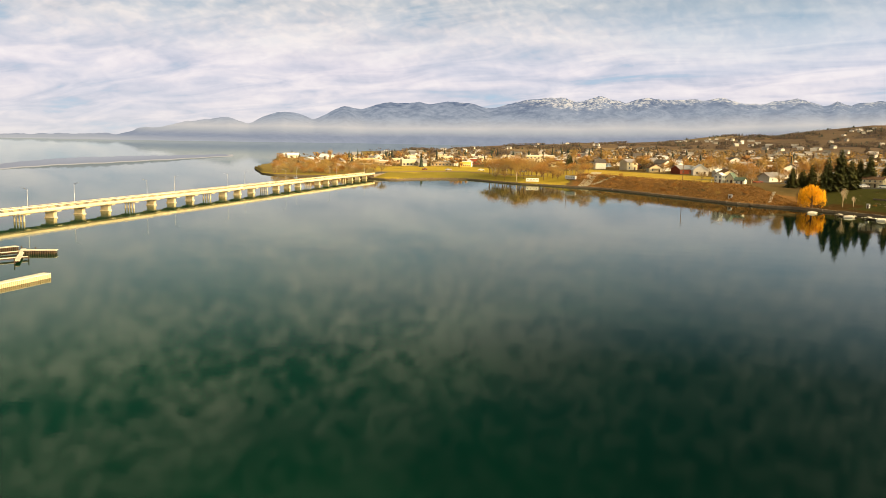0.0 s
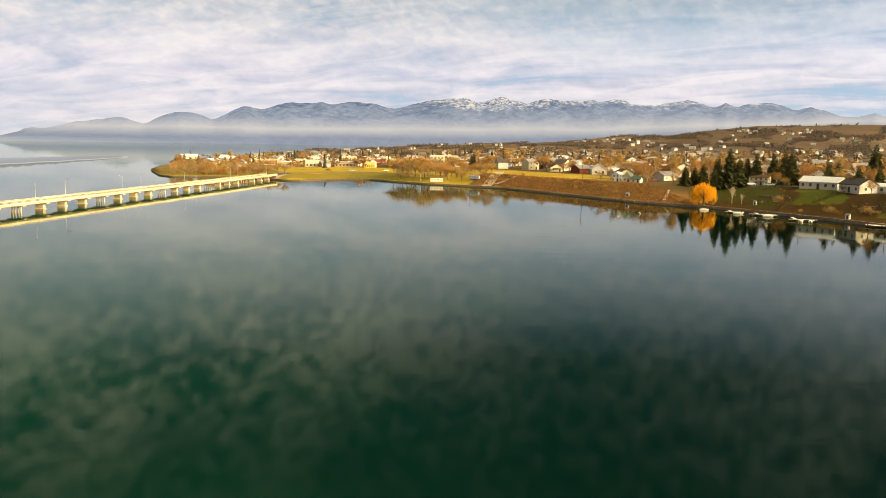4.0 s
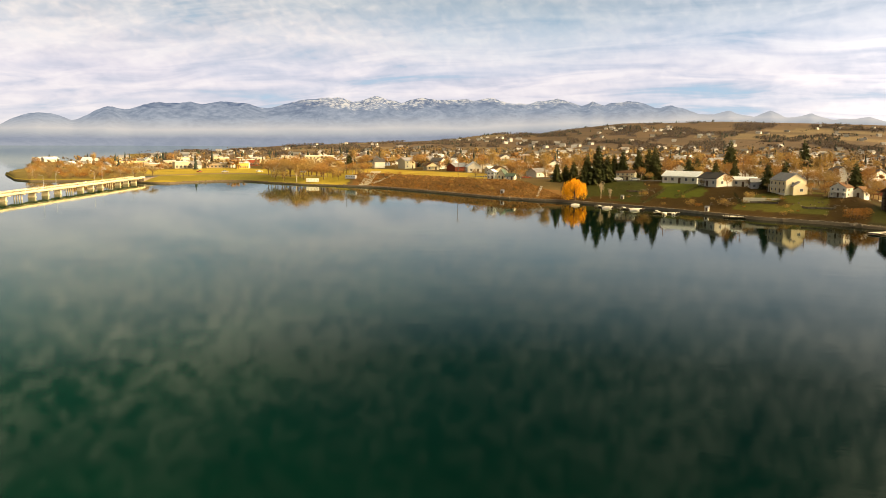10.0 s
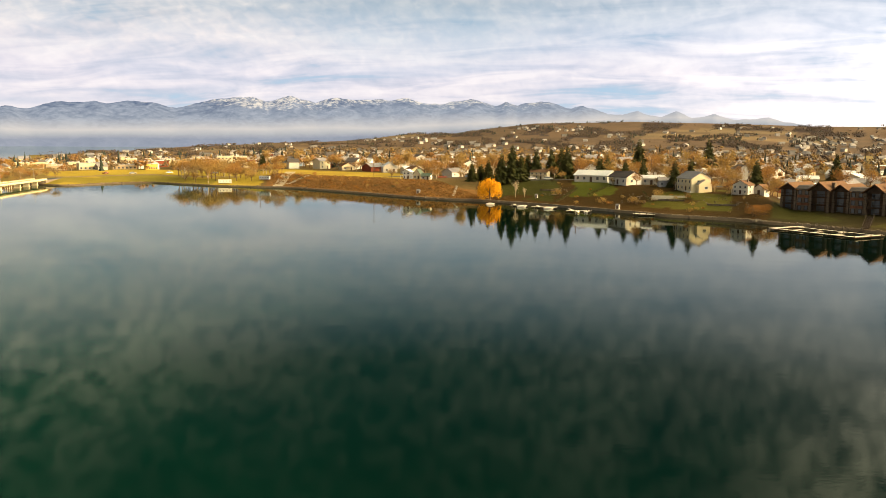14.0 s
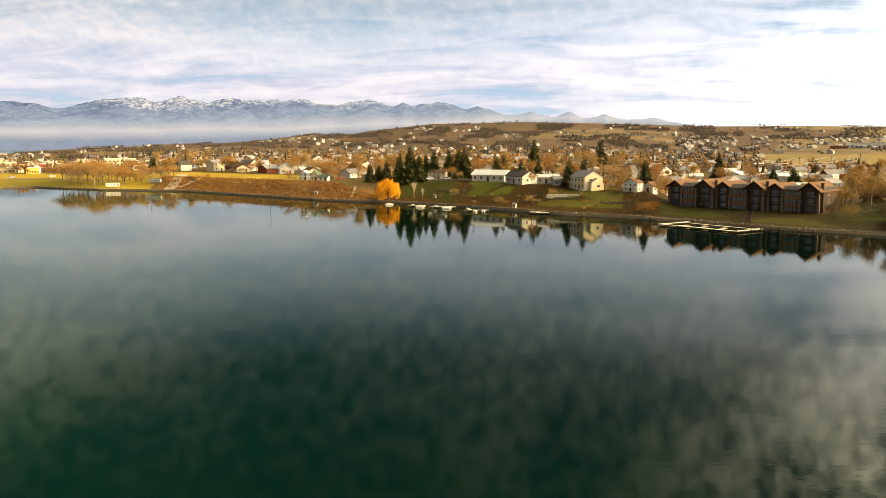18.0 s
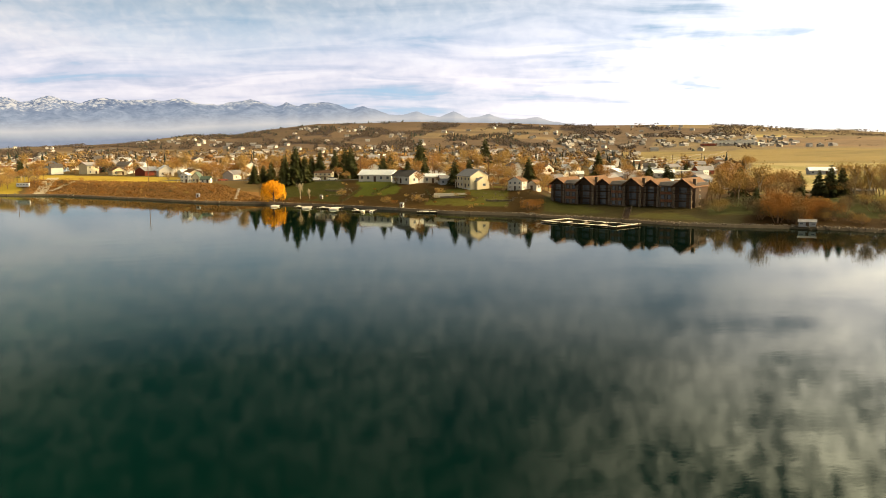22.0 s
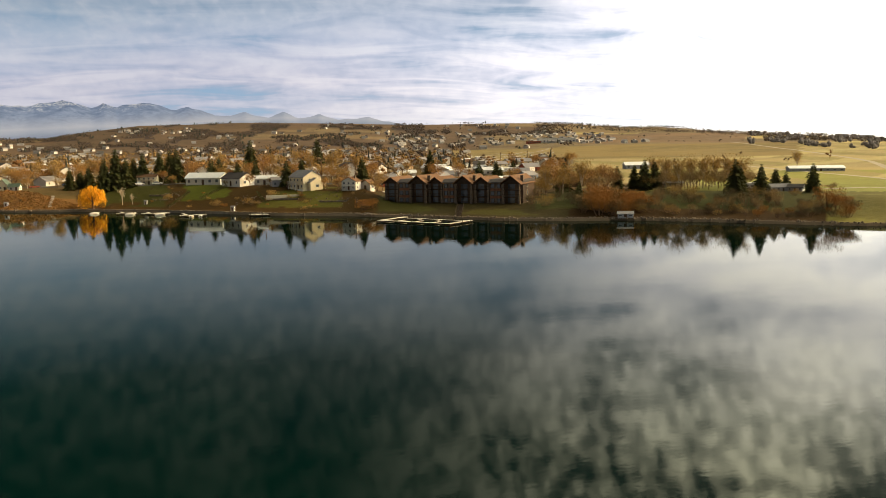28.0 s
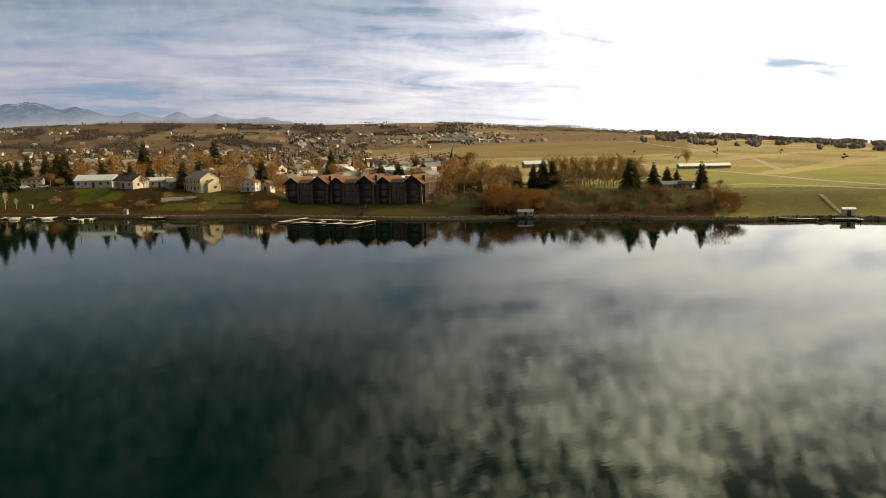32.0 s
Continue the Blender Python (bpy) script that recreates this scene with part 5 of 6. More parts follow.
def make_garden():
    """Hedges, rockeries and terraces on the sloping gardens above the sea wall."""
    rng = random.Random(14)
    proto = None
    for (a0, r0), (a1, r1), n in (((9.35, 336), (10.6, 358), 13), ((11.4, 344), (13.0, 360), 11), ((15.4, 318), (15.0, 336), 6)):
        for k in range(n):
            a, r = a0 + (a1 - a0) * k / (n - 1), r0 + (r1 - r0) * k / (n - 1)
            if proto is None:
                proto = shrub(60, 1.7, 1.5, NEEDLE, "hedge_bush", "clipped dark green hedge bush on the lawn", 220, "hedge bushes")
                proto.matrix_basis = stand(a, r)
            else:
                copy_thing(proto, stand(a, r, rng.uniform(0, 360), 0.1))
    rocks = Shape()
    for a0, d0, n, wide in ((8.9, 26, 60, 0.6), (9.4, 38, 50, 0.5), (14.6, 30, 60, 0.5), (13.9, 22, 40, 0.4), (20.6, 26, 60, 0.8), (21.3, 18, 50, 0.7), (19.6, 34, 40, 0.6)):
        for _ in range(n // 3):
            a = a0 + rng.gauss(0, wide)
            p = spot(a, float(np.interp(a, *SHORE)) + d0 + rng.gauss(0, 2.2))
            s = rng.uniform(0.15, 0.45)
            ring = [(math.cos(1.2566 * j) * s * rng.uniform(0.7, 1.2), math.sin(1.2566 * j) * s * rng.uniform(0.7, 1.2)) for j in range(5)]
            rocks.hull([(p.x + u, p.y + v, p.z - 0.2) for u, v in ring], [(p.x + u * 0.7, p.y + v * 0.7, p.z + s * rng.uniform(0.4, 0.9)) for u, v in ring])
    solid("garden_rocks", rocks, STONE, "rockery stones and low stone terraces on the gardens", "rocks", "stuff")
    for a0, a1, d, lab in ((15.6, 17.6, 27, "low stone terrace wall on the lawn"), (8.2, 9.6, 33, "low stone terrace wall above the docks"), (19.0, 20.8, 22, "low stone terrace wall below the cottage")):
        w = Shape()
        for k in range(10):
            p, q = a0 + (a1 - a0) * k / 10, a0 + (a1 - a0) * (k + 1) / 10
            u, v = spot(p, float(np.interp(p, *SHORE)) + d), spot(q, float(np.interp(q, *SHORE)) + d)
            c = (u + v) / 2
            w.box(c.x, c.y, c.z - 0.4, (v - u).length, 0.5, 0.95 + rng.uniform(-0.1, 0.1), math.degrees(math.atan2(v.y - u.y, v.x - u.x)))
        solid("terrace_wall", w, STONE, lab, "wall", group="terrace walls")


make_garden()


# ---- far town and hills, too many to count ----
def make_far():
    rng = random.Random(31)
    walls, roofs, firs = Shape(), Shape(), Shape()
    groves = [Shape(), Shape(), Shape(), Shape(), Shape()]
    for _ in range(1500):
        a, r = rng.uniform(-26, 41), math.sqrt(rng.uniform(660 ** 2, 2450 ** 2))
        thick = 1.0 if r < 1300 else 0.04 + 0.28 * (math.sin(a * 0.55 + r * 0.004) > 0.2)
        if r > float(np.interp(a, *RIDGE)) * 0.97 or rng.random() > thick * (0.5 if a < -8 else 1) or (a > 29 and 760 < r < 1260) or (a > 34 and r < 1250):
            continue
        p = spot(a, r, 0.3)
        if p.z < 1:
            continue
        w, d, h = rng.uniform(6, 11), rng.uniform(5, 8), rng.uniform(2.4, 4.2)
        turn = rng.uniform(0, 180)
        walls.box(p.x, p.y, p.z, w, d, h, turn)
        c, q = math.cos(radians(turn)), math.sin(radians(turn))
        f = lambda u, v, z: (p.x + u * c - v * q, p.y + u * q + v * c, p.z + z)
        e = 0.5
        roofs.hull([f(-w / 2 - e, -d / 2 - e, h + 0.02), f(w / 2 + e, -d / 2 - e, h + 0.02), f(w / 2 + e, d / 2 + e, h + 0.02), f(-w / 2 - e, d / 2 + e, h + 0.02)],
                   [f(-w / 2 - e, -0.1, h + 2.2), f(w / 2 + e, -0.1, h + 2.2), f(w / 2 + e, 0.1, h + 2.2), f(-w / 2 - e, 0.1, h + 2.2)])
    for _ in range(105):
        a, r = rng.uniform(24, 38.5), rng.uniform(1380, 1950)
        p = spot(a, r, 0.3)
        w = rng.uniform(5, 8.5)
        walls.box(p.x, p.y, p.z, w, 8, 3.2, rng.uniform(0, 90))
        roofs.hull([(p.x - w * 0.6, p.y - 4.6, p.z + 3.22), (p.x + w * 0.6, p.y - 4.6, p.z + 3.22), (p.x + w * 0.6, p.y + 4.6, p.z + 3.22), (p.x - w * 0.6, p.y + 4.6, p.z + 3.22)],
                   [(p.x - w * 0.6, p.y - 0.1, p.z + 5.2), (p.x + w * 0.6, p.y - 0.1, p.z + 5.2), (p.x + w * 0.6, p.y + 0.1, p.z + 5.2), (p.x - w * 0.6, p.y + 0.1, p.z + 5.2)])
    solid("far_houses", walls, WHITE_FAR, "many small pale houses of the far town and hillside", "houses", "stuff")
    solid("far_roofs", roofs, ROOF_FAR, "roofs of the many far houses", "roofs", "stuff")
    for _ in range(30000):
        a, r = rng.uniform(-31, 62), (430 + 2220 * rng.random() ** 1.15 if rng.random() < 0.55 else rng.uniform(1250, 2700))
        ridge, d = float(np.interp(a, *RIDGE)), r - float(np.interp(a, *SHORE))
        if r > ridge * 1.02 or (a < -9 and r < 640) or d < 135 or (a > 24 and r < 560):
            continue
        x, y = r * math.sin(radians(a)), r * math.cos(radians(a))
        hill = (4 < a < 13 and r > ridge * 0.80) or (14 < a < 26 and 0.62 < r / ridge < 0.74) or (-3 < a < 3 and r > ridge * 0.9)
        grove = thicket(x, y) > (0.0 if hill else 0.10)
        p_keep = 0.40 if r < 620 else 0.36 if r < 1250 else 1.0 if grove else 0.02
        if a < -9:
            p_keep *= 1.1
        if a > 35:
            p_keep = 1.0 if (r > ridge * 0.86 or (a > 48 and r > ridge * 0.66)) else 0.02
        if (a > 29 and 760 < r < 1260) or rng.random() > p_keep:
            continue
        p = spot(a, r, 0.3)
        if p.z < 1:
            continue
        if a < 40 and rng.random() < (0.12 if r < 1350 else 0.35 if hill else 0.08):
            h, w = (rng.uniform(7, 12), rng.uniform(4, 6)) if r < 1100 else (rng.uniform(3.5, 7), rng.uniform(4, 7))
            for k in range(5):
                z0, ww = h * (0.05 + 0.17 * k), w / 2 * (1 - 0.19 * k)
                t0 = rng.uniform(0, 6)
                firs.hull([p + Vector((math.cos(t0 + 1.047 * j) * ww * rng.uniform(0.6, 1.3), math.sin(t0 + 1.047 * j) * ww * rng.uniform(0.6, 1.3), z0)) for j in range(6)], [p + Vector((math.cos(1.047 * j) * 0.15, math.sin(1.047 * j) * 0.15, z0 + h * 0.33)) for j in range(6)])
        else:
            h = rng.uniform(3.5, 6.5) if a > 36 or r > 1200 else rng.uniform(4.5, 8.5) if a < -9 else rng.uniform(5.5, 10.5)
            woods = groves[rng.choice((0, 1, 2, 2)) if r < 850 else rng.choice((0, 2, 2, 3)) if r < 1250 else 3]
            woods.tube(p, p + Vector((0, 0, h * 0.5)), 0.2, 0.12, 3)
            c = p + Vector((0, 0, h * 0.58))
            wide = rng.uniform(0.45, 0.68) if r < 1250 else 0.9
            boughs = [c + Vector((rng.gauss(0, 0.45) * h * wide, rng.gauss(0, 0.45) * h * wide, rng.gauss(0, 0.16) * h)) for _ in range(5 if r < 1250 else 3)]
            for q in boughs:
                lump(woods, rng, q, h * wide * rng.uniform(0.16, 0.30), h * rng.uniform(0.08, 0.14))
            for _ in range(150 if r < 800 else 70 if r < 1250 else 14):
                u = Vector((rng.gauss(0, 1), rng.gauss(0, 1), rng.gauss(0, 1))).normalized() * rng.uniform(0.35, 1.25)
                q = rng.choice(boughs)
                spray(woods, rng, q + Vector((u.x * h * wide * 0.48, u.y * h * wide * 0.48, u.z * h * 0.22)), h * rng.uniform(0.05, 0.10) * (1 if r < 800 else 1.3 if r < 1250 else 2.2), 0.4)
    for _ in range(12000):
        a, r = rng.uniform(-9, 36), rng.uniform(1230, 2680)
        x, y = r * math.sin(radians(a)), r * math.cos(radians(a))
        if r > float(np.interp(a, *RIDGE)) * 1.01 or (a > 29 and r < 1300) or thicket(x, y) < 0.10:
            continue
        p, h = spot(a, r, 0.3), rng.uniform(3, 6)
        lump(groves[3], rng, p + Vector((0, 0, h * 0.4)), h * rng.uniform(0.2, 0.35), h * 0.36)
        for _ in range(18):
            spray(groves[3], rng, p + Vector((rng.gauss(0, 0.5) * h, rng.gauss(0, 0.5) * h, h * rng.uniform(0.1, 1.05))), h * rng.uniform(0.12, 0.22), 0.4)
    for _ in range(2600):
        a = rng.uniform(47, 62.5)
        r = float(np.interp(a, *RIDGE)) * rng.uniform(0.60, 1.01)
        if noise.noise(Vector((a * 1.1, r / 140, 5.0))) < -0.05 + 0.25 * (r < float(np.interp(a, *RIDGE)) * 0.8):
            continue
        p, h = spot(a, r, 0.3), rng.uniform(3, 6.5)
        lump(groves[4], rng, p + Vector((0, 0, h * 0.5)), h * rng.uniform(0.3, 0.5), h * 0.45)
        for _ in range(12):
            spray(groves[4], rng, p + Vector((rng.gauss(0, 0.4) * h, rng.gauss(0, 0.4) * h, h * rng.uniform(0.2, 1.05))), h * rng.uniform(0.12, 0.22), 0.4)
    for woods, mat, lab in zip(groves, (TOWN_TWIG, TOWN_RED, TOWN_GREY, FAR_WOOD, RIDGE_WOOD), ("bare brown trees spread over the town", "bare rust-coloured trees spread over the town", "bare grey-brown trees spread over the town", "dull brown trees over the far hills", "bare woods along the low far ridge, paled as by haze")):
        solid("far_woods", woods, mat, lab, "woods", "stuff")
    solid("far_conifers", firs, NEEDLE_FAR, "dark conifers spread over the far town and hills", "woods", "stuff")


# ridge twigs lightened in colour to stand in for haze
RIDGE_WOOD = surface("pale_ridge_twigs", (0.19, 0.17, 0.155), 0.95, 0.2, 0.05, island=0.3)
TOWN_TWIG = surface("town_twigs", (0.25, 0.158, 0.058), 0.95, 0.25, 0.3, island=0.3)
TOWN_RED = surface("town_reddish_twigs", (0.235, 0.125, 0.048), 0.95, 0.25, 0.3, island=0.3)
TOWN_GREY = surface("town_grey_twigs", (0.160, 0.112, 0.060), 0.95, 0.25, 0.3, island=0.3)
WHITE_FAR = surface("far_house_paint", (0.42, 0.39, 0.34), 0.75, 0.1, 0.02, island=0.9)
ROOF_FAR = surface("far_house_roofs", (0.20, 0.185, 0.17), 0.7, 0.1, 0.02, island=1.2)
# bluer copy of the needles, a haze tint in the colour
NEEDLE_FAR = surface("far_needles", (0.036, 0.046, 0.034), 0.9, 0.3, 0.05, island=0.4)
make_far()


# ---- docks and boats ----
def dock(label, m, pieces, posts, name="dock"):
    """A timber dock. pieces: x, y, width, depth of each deck; posts: their places."""
    d = thing(name, label, "dock", m, "docks")
    for x, y, w, h in pieces:
        along = w >= h
        n = max(2, int((w if along else h) / 1.2))
        frame_part = part("frame", Shape().box(x, y, 0.28, w - 0.06, h - 0.06, 0.2), DARK_WOOD, d)
        mesh = Shape().box(0, 0, 0, (w / n - 0.03) if along else w, h if along else (h / n - 0.03), 0.06).mesh("board", DOCK_WOOD)
        for k in range(n):
            o = ((k + 0.5) / n - 0.5) * (w if along else h)
            part("board", mesh, DOCK_WOOD, d, m=pose(x + (o if along else 0), y + (0 if along else o), 0.484))
    post = Shape().tube((0, 0, -2.5), (0, 0, 1.1), 0.12, 0.11, 7).mesh("post", DARK_WOOD)
    for x, y in posts:
        part("post", post, DARK_WOOD, d, m=pose(x, y, 0))
    return d


def boat(m, label, paint):
    m = m @ Matrix.Diagonal((0.68, 0.68, 0.55, 1))
    b = thing("motor_boat", label, "boat", m, "boats")
    low = [(-2.4, -0.7, -0.1), (1.2, -0.7, -0.1), (2.5, 0, 0.05), (1.2, 0.7, -0.1), (-2.4, 0.7, -0.1)]
    top = [(-2.5, -1.0, 0.75), (1.4, -1.0, 0.8), (3.1, 0, 0.95), (1.4, 1.0, 0.8), (-2.5, 1.0, 0.75)]
    part("hull", Shape().hull(low, top), paint, b)
    part("cover", Shape().hull([(-2.3, -0.9, 0.8), (1.2, -0.9, 0.84), (2.4, 0, 0.95), (1.2, 0.9, 0.84), (-2.3, 0.9, 0.8)], [(-2.0, -0.4, 1.1), (0.2, -0.4, 1.45), (0.8, 0, 1.4), (0.2, 0.4, 1.45), (-2.0, 0.4, 1.1)]), WHITE, b)
    part("outboard_motor", Shape().box(-2.7, 0, 0.2, 0.4, 0.45, 0.9), ROOF_DARK, b)


def at_water(a, r, turn=0.0):
    return Matrix.Translation((r * math.sin(radians(a)), r * math.cos(radians(a)), 0)) @ pose(0, 0, 0, 0, 0, -a + turn)


def make_docks():
    dock("small timber dock on the sea wall", at_water(6.75, 328, 8), [(-1, 3.6, 1.0, 6.0), (0, 0, 7, 1.4), (2.4, -2.2, 1.4, 3)], [(-3.2, -0.5), (3.2, -0.5), (2.0, -3.4), (3, -3.4)])
    dock("timber dock with a side platform", at_water(8.52, 321, 8), [(-2, 3.6, 1.0, 6.0), (0, 0, 10, 1.4), (1.5, -2.4, 5, 3.2)], [(-4.5, -0.5), (4.5, -0.5), (-0.5, -3.6), (3.6, -3.6), (3.6, 0)])
    dock("low timber dock with boat lift", at_water(10.8, 305, 10), [(-2, 5.0, 1.0, 8.6), (0, 0, 9, 1.6), (-1, -2.2, 1.4, 3), (2.4, -2.2, 1.4, 3)], [(-4, -0.5), (4, -0.5), (-1, -3.5), (2.4, -3.5)])
    dock("square timber dock on tall dark posts", at_water(15.15, 297, 6) @ Matrix.Diagonal((1.1, 1.1, 1, 1)), [(0, 0.6, 7.6, 2.6), (0, -1.8, 5, 1.4)], [(-3.4, -0.3), (3.4, -0.3), (-2.2, -2.2), (2.2, -2.2), (0, -2.3)])
    dock("short white dock by the hut", at_water(59.4, 251, 10), [(0, 0, 7, 1.6), (3, -2, 1.4, 3)], [(-3, -0.6), (3, -0.6), (3, -3)])
    dock("small dock with a slanting walkway", at_water(56.6, 249, -14), [(0, 0, 11, 1.2)], [(-5, 0), (0, 0), (5, 0)])
    # the flats' marina: an L of walkways with fingers
    m = Matrix.Translation((107.0, 227.0, 0)) @ pose(0, 0, 0, 0, 0, -62.5) @ Matrix.Diagonal((0.94, 0.72, 1, 1))
    dock("long U-shaped marina dock with finger piers before the flats", m,
         [(0, 0, 29, 1.7), (-13.7, 9.6, 1.6, 17.4), (13.7, 8.6, 1.6, 15.4), (0.6, 13.2, 25.6, 1.2), (-6.5, 3.4, 1.1, 5.0), (0.3, 3.4, 1.1, 5.0), (7.2, 3.4, 1.1, 5.0), (-3.5, 11, 0.9, 3.0), (4, 11, 0.9, 3.0)],
         [(-14.6, -1), (-7, -1), (0, -1), (7, -1), (14.6, -1), (14.7, 8), (14.7, 14), (-14.7, 8), (-6.5, 6), (0.3, 6), (7.2, 6), (-8, 14), (8, 14)])
    # gangway down the flats' lawn
    a, b = spot(28.5, 289), spot(28.3, 263) + Vector((0, 0, 0.2))
    g = thing("gangway", "dark timber stairway down the lawn to the marina", "stairs")
    across = (b - a).cross(Vector((0, 0, 1))).normalized()
    for k in (-1, 1):
        part("handrail", Shape().tube(a + across * k + Vector((0, 0, 1)), b + across * k + Vector((0, 0, 1)), 0.07, 0.07, 6), DARK_WOOD, g)
        for q in range(5):
            p = a.lerp(b, q / 4) + across * k
            part("post", Shape().tube(p - Vector((0, 0, 0.3)), p + Vector((0, 0, 1)), 0.07, 0.07, 6), DARK_WOOD, g)
    step = Shape().box(0, 0, 0, 1.6, 0.5, 0.12, math.degrees(math.atan2(across.y, across.x))).mesh("step", DARK_WOOD)
    for q in range(24):
        part("step", step, DOCK_WOOD, g, m=Matrix.Translation(a.lerp(b, (q + 0.5) / 24) + Vector((0, 0, 0.12))))
    for (a0, r0), (a1, r1), lab in (((57.9, 284), (59.2, 259), "pale timber stairs down the grassy bank"), ((2.6, 386), (2.35, 366), "pale timber stairs down the scrubby bank")):
        a, b = spot(a0, r0), spot(a1, r1)
        g = thing("stairs", lab, "stairs")
        across = (b - a).cross(Vector((0, 0, 1))).normalized()
        step = Shape().box(0, 0, 0, 1.2, 0.45, 0.1, math.degrees(math.atan2(across.y, across.x))).mesh("step", DOCK_WOOD)
        for q in range(28):
            p = a.lerp(b, (q + 0.5) / 28)
            part("step", step, DOCK_WOOD, g, m=Matrix.Translation((p.x, p.y, float(ground(p.x, p.y)) + 0.15)))
    boat(at_water(4.86, 336, 20), "small white motor boat moored by the willow", WHITE)
    boat(at_water(8.75, 316, 8), "white motor boat with a cover at the dock", WHITE)
    boat(at_water(10.7, 301, 80), "pale motor boat on a lift at the dock", CREAM)
    boat(at_water(11.25, 301, 90), "white motor boat on a lift at the dock", WHITE)
    boat(at_water(6.95, 323.5, 10), "small white boat at the dock", WHITE)
    # marina by the bridge's near end
    pile = Shape().tube((0, 0, -2.5), (0, 0, 1.5), 0.17, 0.16, 7).mesh("pile", DARK_WOOD)
    plank = Shape().box(0, 0, -2.5, 0.36, 0.1, 3.9).mesh("post", TAN)
    for (a0, r0), (a1, r1), wide, lab in (((-44.0, 154), (-49, 140), 1.5, "long boarded breakwater dock with a pale top"), ((-43.4, 184.5), (-45.2, 186), 2.0, "breakwater dock on rows of dark piles"), ((-45.6, 193), (-48, 188), 1.4, "timber walkway on dark piles")):
        a, b = at_water(a0, r0).translation, at_water(a1, r1).translation
        way = b - a
        m = Matrix.Translation(a) @ pose(0, 0, 0, 0, 0, math.degrees(math.atan2(way.y, way.x)))
        d = thing("breakwater", lab, "dock", m, "breakwaters")
        n = int(way.length / 0.42)
        part("deck", Shape().box(way.length / 2, 0, 0.62, way.length + 0.3, wide, 0.16), DOCK_WOOD, d)
        part("beam", Shape().box(way.length / 2, 0, 0.1, way.length, wide * 0.6, 0.515), DARK_WOOD, d)
        for k in range(n):
            for y in (-wide / 2 - 0.1, wide / 2 + 0.1):
                part("post", pile if r0 > 160 else plank, DARK_WOOD, d, m=pose(k * 0.42 + 0.2, y, -0.78))
    for a0, r0, a1, r1 in ((-44.6, 188, -50, 180), (-45.0, 178, -50, 172), (-45.6, 172, -45.2, 190)):
        a, b = at_water(a0, r0).translation, at_water(a1, r1).translation
        way = b - a
        dock("narrow timber walkway of the marina", Matrix.Translation((a + b) / 2) @ pose(0, 0, 0, 0, 0, math.degrees(math.atan2(way.y, way.x))), [(0, 0, way.length, 0.9)], [(-way.length / 2, 0.4), (0, 0.4), (way.length / 2, 0.4)])


make_docks()


# ---- shore stones, sea wall, roads and poles ----
def make_shore_edge():
    rng = random.Random(4)
    wall = Shape()
    turns = [3.2 + k * 0.22 for k in range(90)]
    for p, q in zip(turns, turns[1:]):
        a, b = spot(p, float(np.interp(p, *SHORE)) + 1.2), spot(q, float(np.interp(q, *SHORE)) + 1.2)
        c = (a + b) / 2
        wall.box(c.x, c.y, -0.8, (b - a).length + 0.05, 0.7, 1.75 + rng.uniform(-0.08, 0.08), math.degrees(math.atan2(b.y - a.y, b.x - a.x)))
    solid("sea_wall", wall, SEA_WALL, "weathered concrete sea wall along the shore", "sea wall", "structure")
    rock = Shape()
    for _ in range(1500):
        a = rng.uniform(-23, 62) if rng.random() < 0.8 else rng.uniform(20, 62)
        r = float(np.interp(a, *SHORE)) + rng.uniform(-1.2, 3.5)
        if 3 < a < 21 and rng.random() < 0.6:
            continue
        x, y = r * math.sin(radians(a)), r * math.cos(radians(a))
        z = max(float(ground(x, y)), -0.3)
        s = rng.uniform(0.15, 0.5)
        t = rng.uniform(0, 6)
        ring = [(math.cos(t + 1.2566 * j) * s * rng.uniform(0.7, 1.2), math.sin(t + 1.2566 * j) * s * rng.uniform(0.7, 1.2)) for j in range(5)]
        rock.hull([(x + u, y + v, z - 0.25) for u, v in ring], [(x + u * 0.6, y + v * 0.6, z + s * rng.uniform(0.4, 0.8)) for u, v in ring])
    solid("shore_rocks", rock, STONE, "grey-brown boulders and stones along the waterline", "rocks", "stuff")


def road(name, label, material, width, points):
    """A strip laid 6 cm over the ground along bearings and distances."""
    pts = []
    for (a0, r0), (a1, r1) in zip(points, points[1:]):
        p, q = spot(a0, r0), spot(a1, r1)
        n = max(2, int((q - p).length / 4))
        pts += [p.lerp(q, k / n) for k in range(n)]
    pts.append(spot(*points[-1]))
    s = Shape()
    prev = None
    for i, p in enumerate(pts):
        way = (pts[min(i + 1, len(pts) - 1)] - pts[max(i - 1, 0)]).normalized()
        side = Vector((-way.y, way.x, 0)).normalized() * width / 2
        edge = []
        for q in (p - side, p + side):
            edge.append(Vector((q.x, q.y, float(ground(q.x, q.y)) + 0.10)))
        if prev:
            s.face(prev[0], edge[0], edge[1], prev[1])
        prev = edge
    solid(name, s, material, label, "road", "structure")


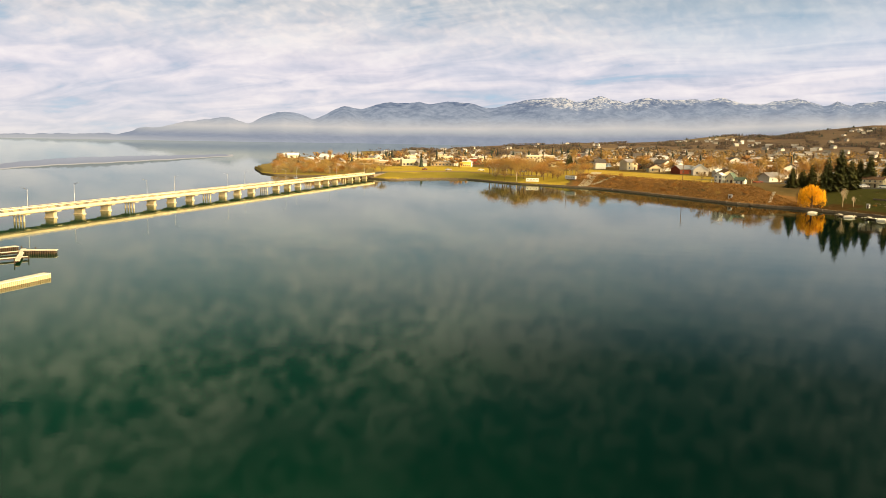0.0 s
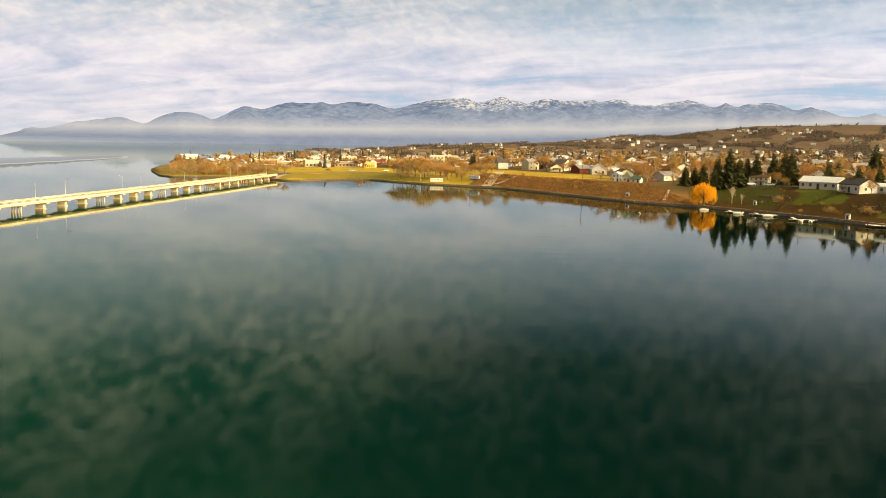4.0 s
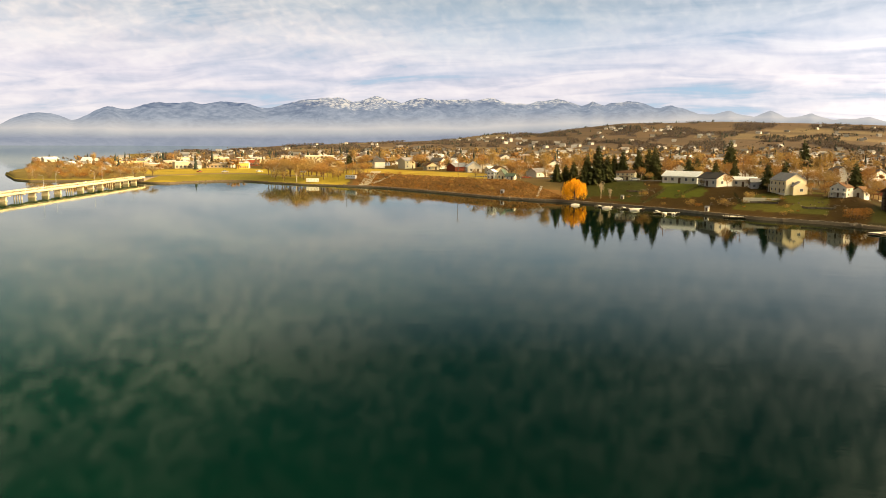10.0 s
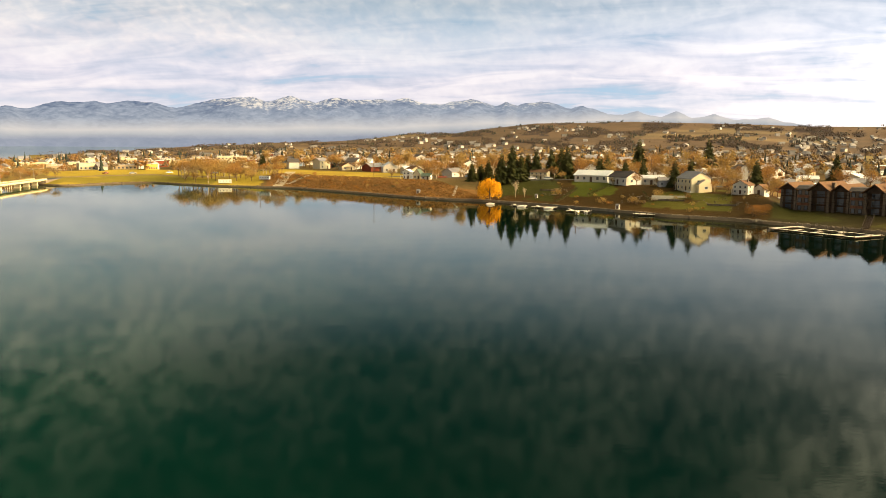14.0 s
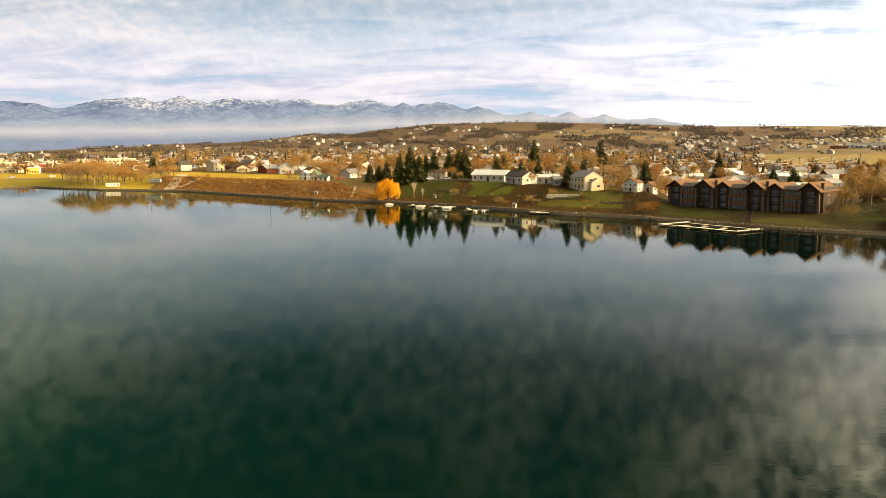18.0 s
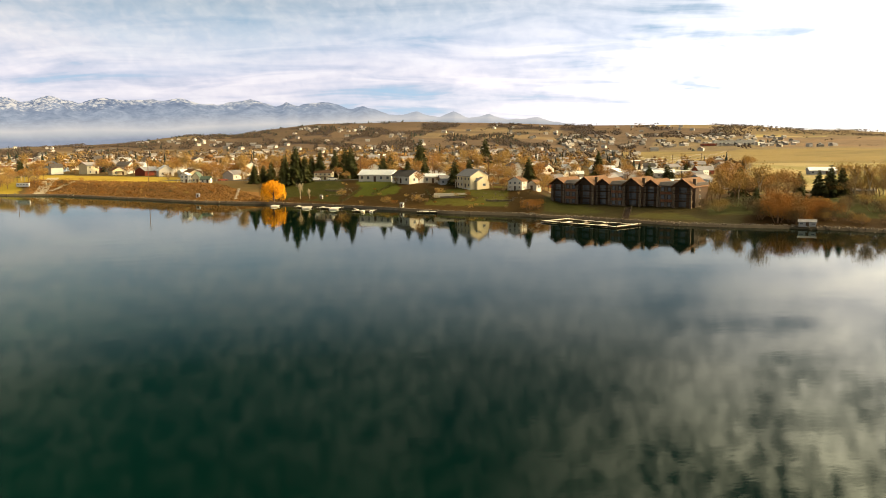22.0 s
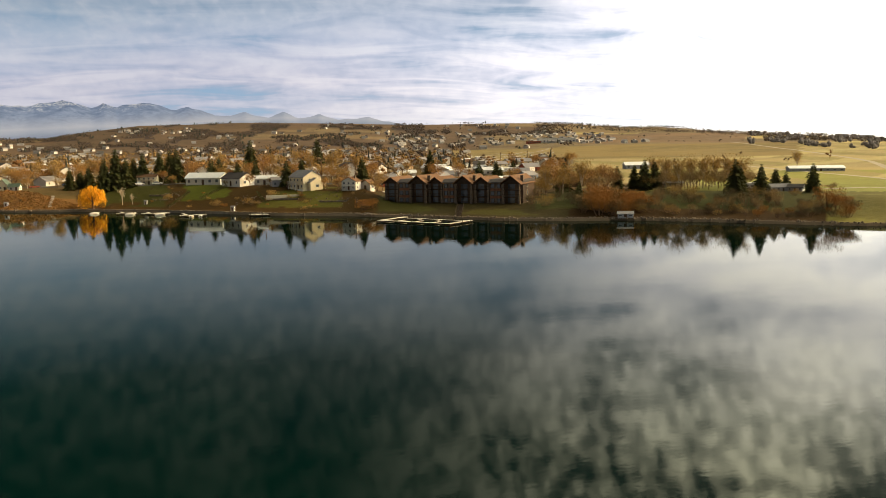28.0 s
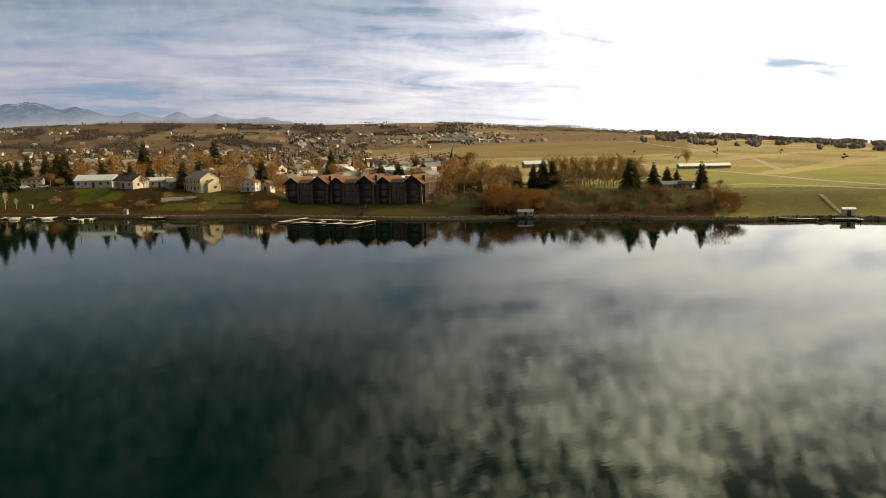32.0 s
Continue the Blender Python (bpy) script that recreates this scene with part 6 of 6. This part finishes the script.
def make_roads():
    road("road_ramp", "pale gravel track down to the boat ramp", GRAVEL, 6, [(-9.4, 458), (-9.0, 475), (-8.6, 500), (-8.5, 530)])
    road("road_bank", "asphalt street behind the bank", ASPHALT, 7, [(-2, 455), (1, 440), (4, 425), (7, 396), (9, 394), (11, 398), (14, 392), (17, 380), (20, 366)])
    road("road_field", "pale farm road through the fields", GRAVEL, 3.5, [(46, 560), (50, 470), (54, 400), (58, 350), (62, 320)])
    road("road_meadow", "gravel track over the green field", GRAVEL, 4, [(51.5, 318), (54, 330), (57, 318), (62, 300)])
    road("road_far", "distant pale road up the plain", GRAVEL, 4, [(56, 420), (54, 600), (50, 900), (46, 1300)])
    road("road_edge", "pale track along the field's edge", GRAVEL, 3, [(-8.8, 462), (-7.6, 472), (-6.9, 480)])


def make_poles():
    spots = [(-3.0, 440), (0.9, 452), (3.8, 430), (6.0, 398), (10.6, 404), (15.4, 386), (19.2, 372), (-10.5, 520), (24.6, 352), (28.4, 372)]
    proto = None
    for k, (a, r) in enumerate(spots):
        m = stand(a, r, 20)
        if proto is None:
            proto = thing("utility_pole", "brown wooden utility pole with a crossarm", "utility pole", m, "utility poles")
            part("pole", Shape().tube((0, 0, -0.8), (0, 0, 10.5), 0.17, 0.12, 8), BARK, proto)
            part("crossarm", Shape().box(0, 0, 9.6, 2.4, 0.14, 0.16), BARK, proto)
            for x in (-1, 0.9):
                part("insulator", Shape().tube((x, 0, 9.76), (x, 0, 9.98), 0.06, 0.05, 6), WHITE, proto)
        else:
            copy_thing(proto, m)
    first = None
    for k in range(26):
        a, r = 28.6 + (k % 7) * 0.75 + (k // 7) * 0.2, 540 + (k // 7) * 48 + (k % 3) * 7
        if first is None:
            first = vehicle("trailer", WHITE, "white mobile home in the trailer park", stand(a, r, 30))
        else:
            copy_thing(first, stand(a, r, 30 + (k % 4) * 12))
    flat_building(64, 24, 7, WHITE, "long white school building with a flat roof on the plain", stand(34.9, 1500, 10), 10, WHITE, 1, "school_building", 1.0)
    flat_building(36, 20, 6, RED, "low brick red building beside the school", stand(33.4, 1480, 10), 6, TAN, 1, "school_building")
    flat_building(9, 7, 6.5, GREY, "small grey hut on the bare ridge", stand(36.6, 2560, 0), 1, GREY, 1, "ridge_hut")
    posts = [(29.2, 560), (31.2, 600), (33.0, 650), (34.6, 700)]
    for a, r in posts:
        copy_thing(proto, stand(a, r, 50, size=1.15))
    for dx, up in ((-3.0, 11.2), (0, 9.6), (3.0, 8.2)):
        for (a0, r0), (a1, r1) in zip(posts, posts[1:]):
            p, q = spot(a0, r0) + Vector((dx, 0, up)), spot(a1, r1) + Vector((dx, 0, up))
            s = Shape().path([p.lerp(q, k / 8) - Vector((0, 0, 6 * (k / 8) * (1 - k / 8))) for k in range(9)], 0.045)
            solid("power_line", s, STEEL, "sagging bright power cable between poles", "cable", group="power lines")


GRAVEL = surface("pale_gravel", (0.33, 0.28, 0.20), 0.95, 0.2, 1.0, 0.2)
make_shore_edge()
make_roads()
make_poles()
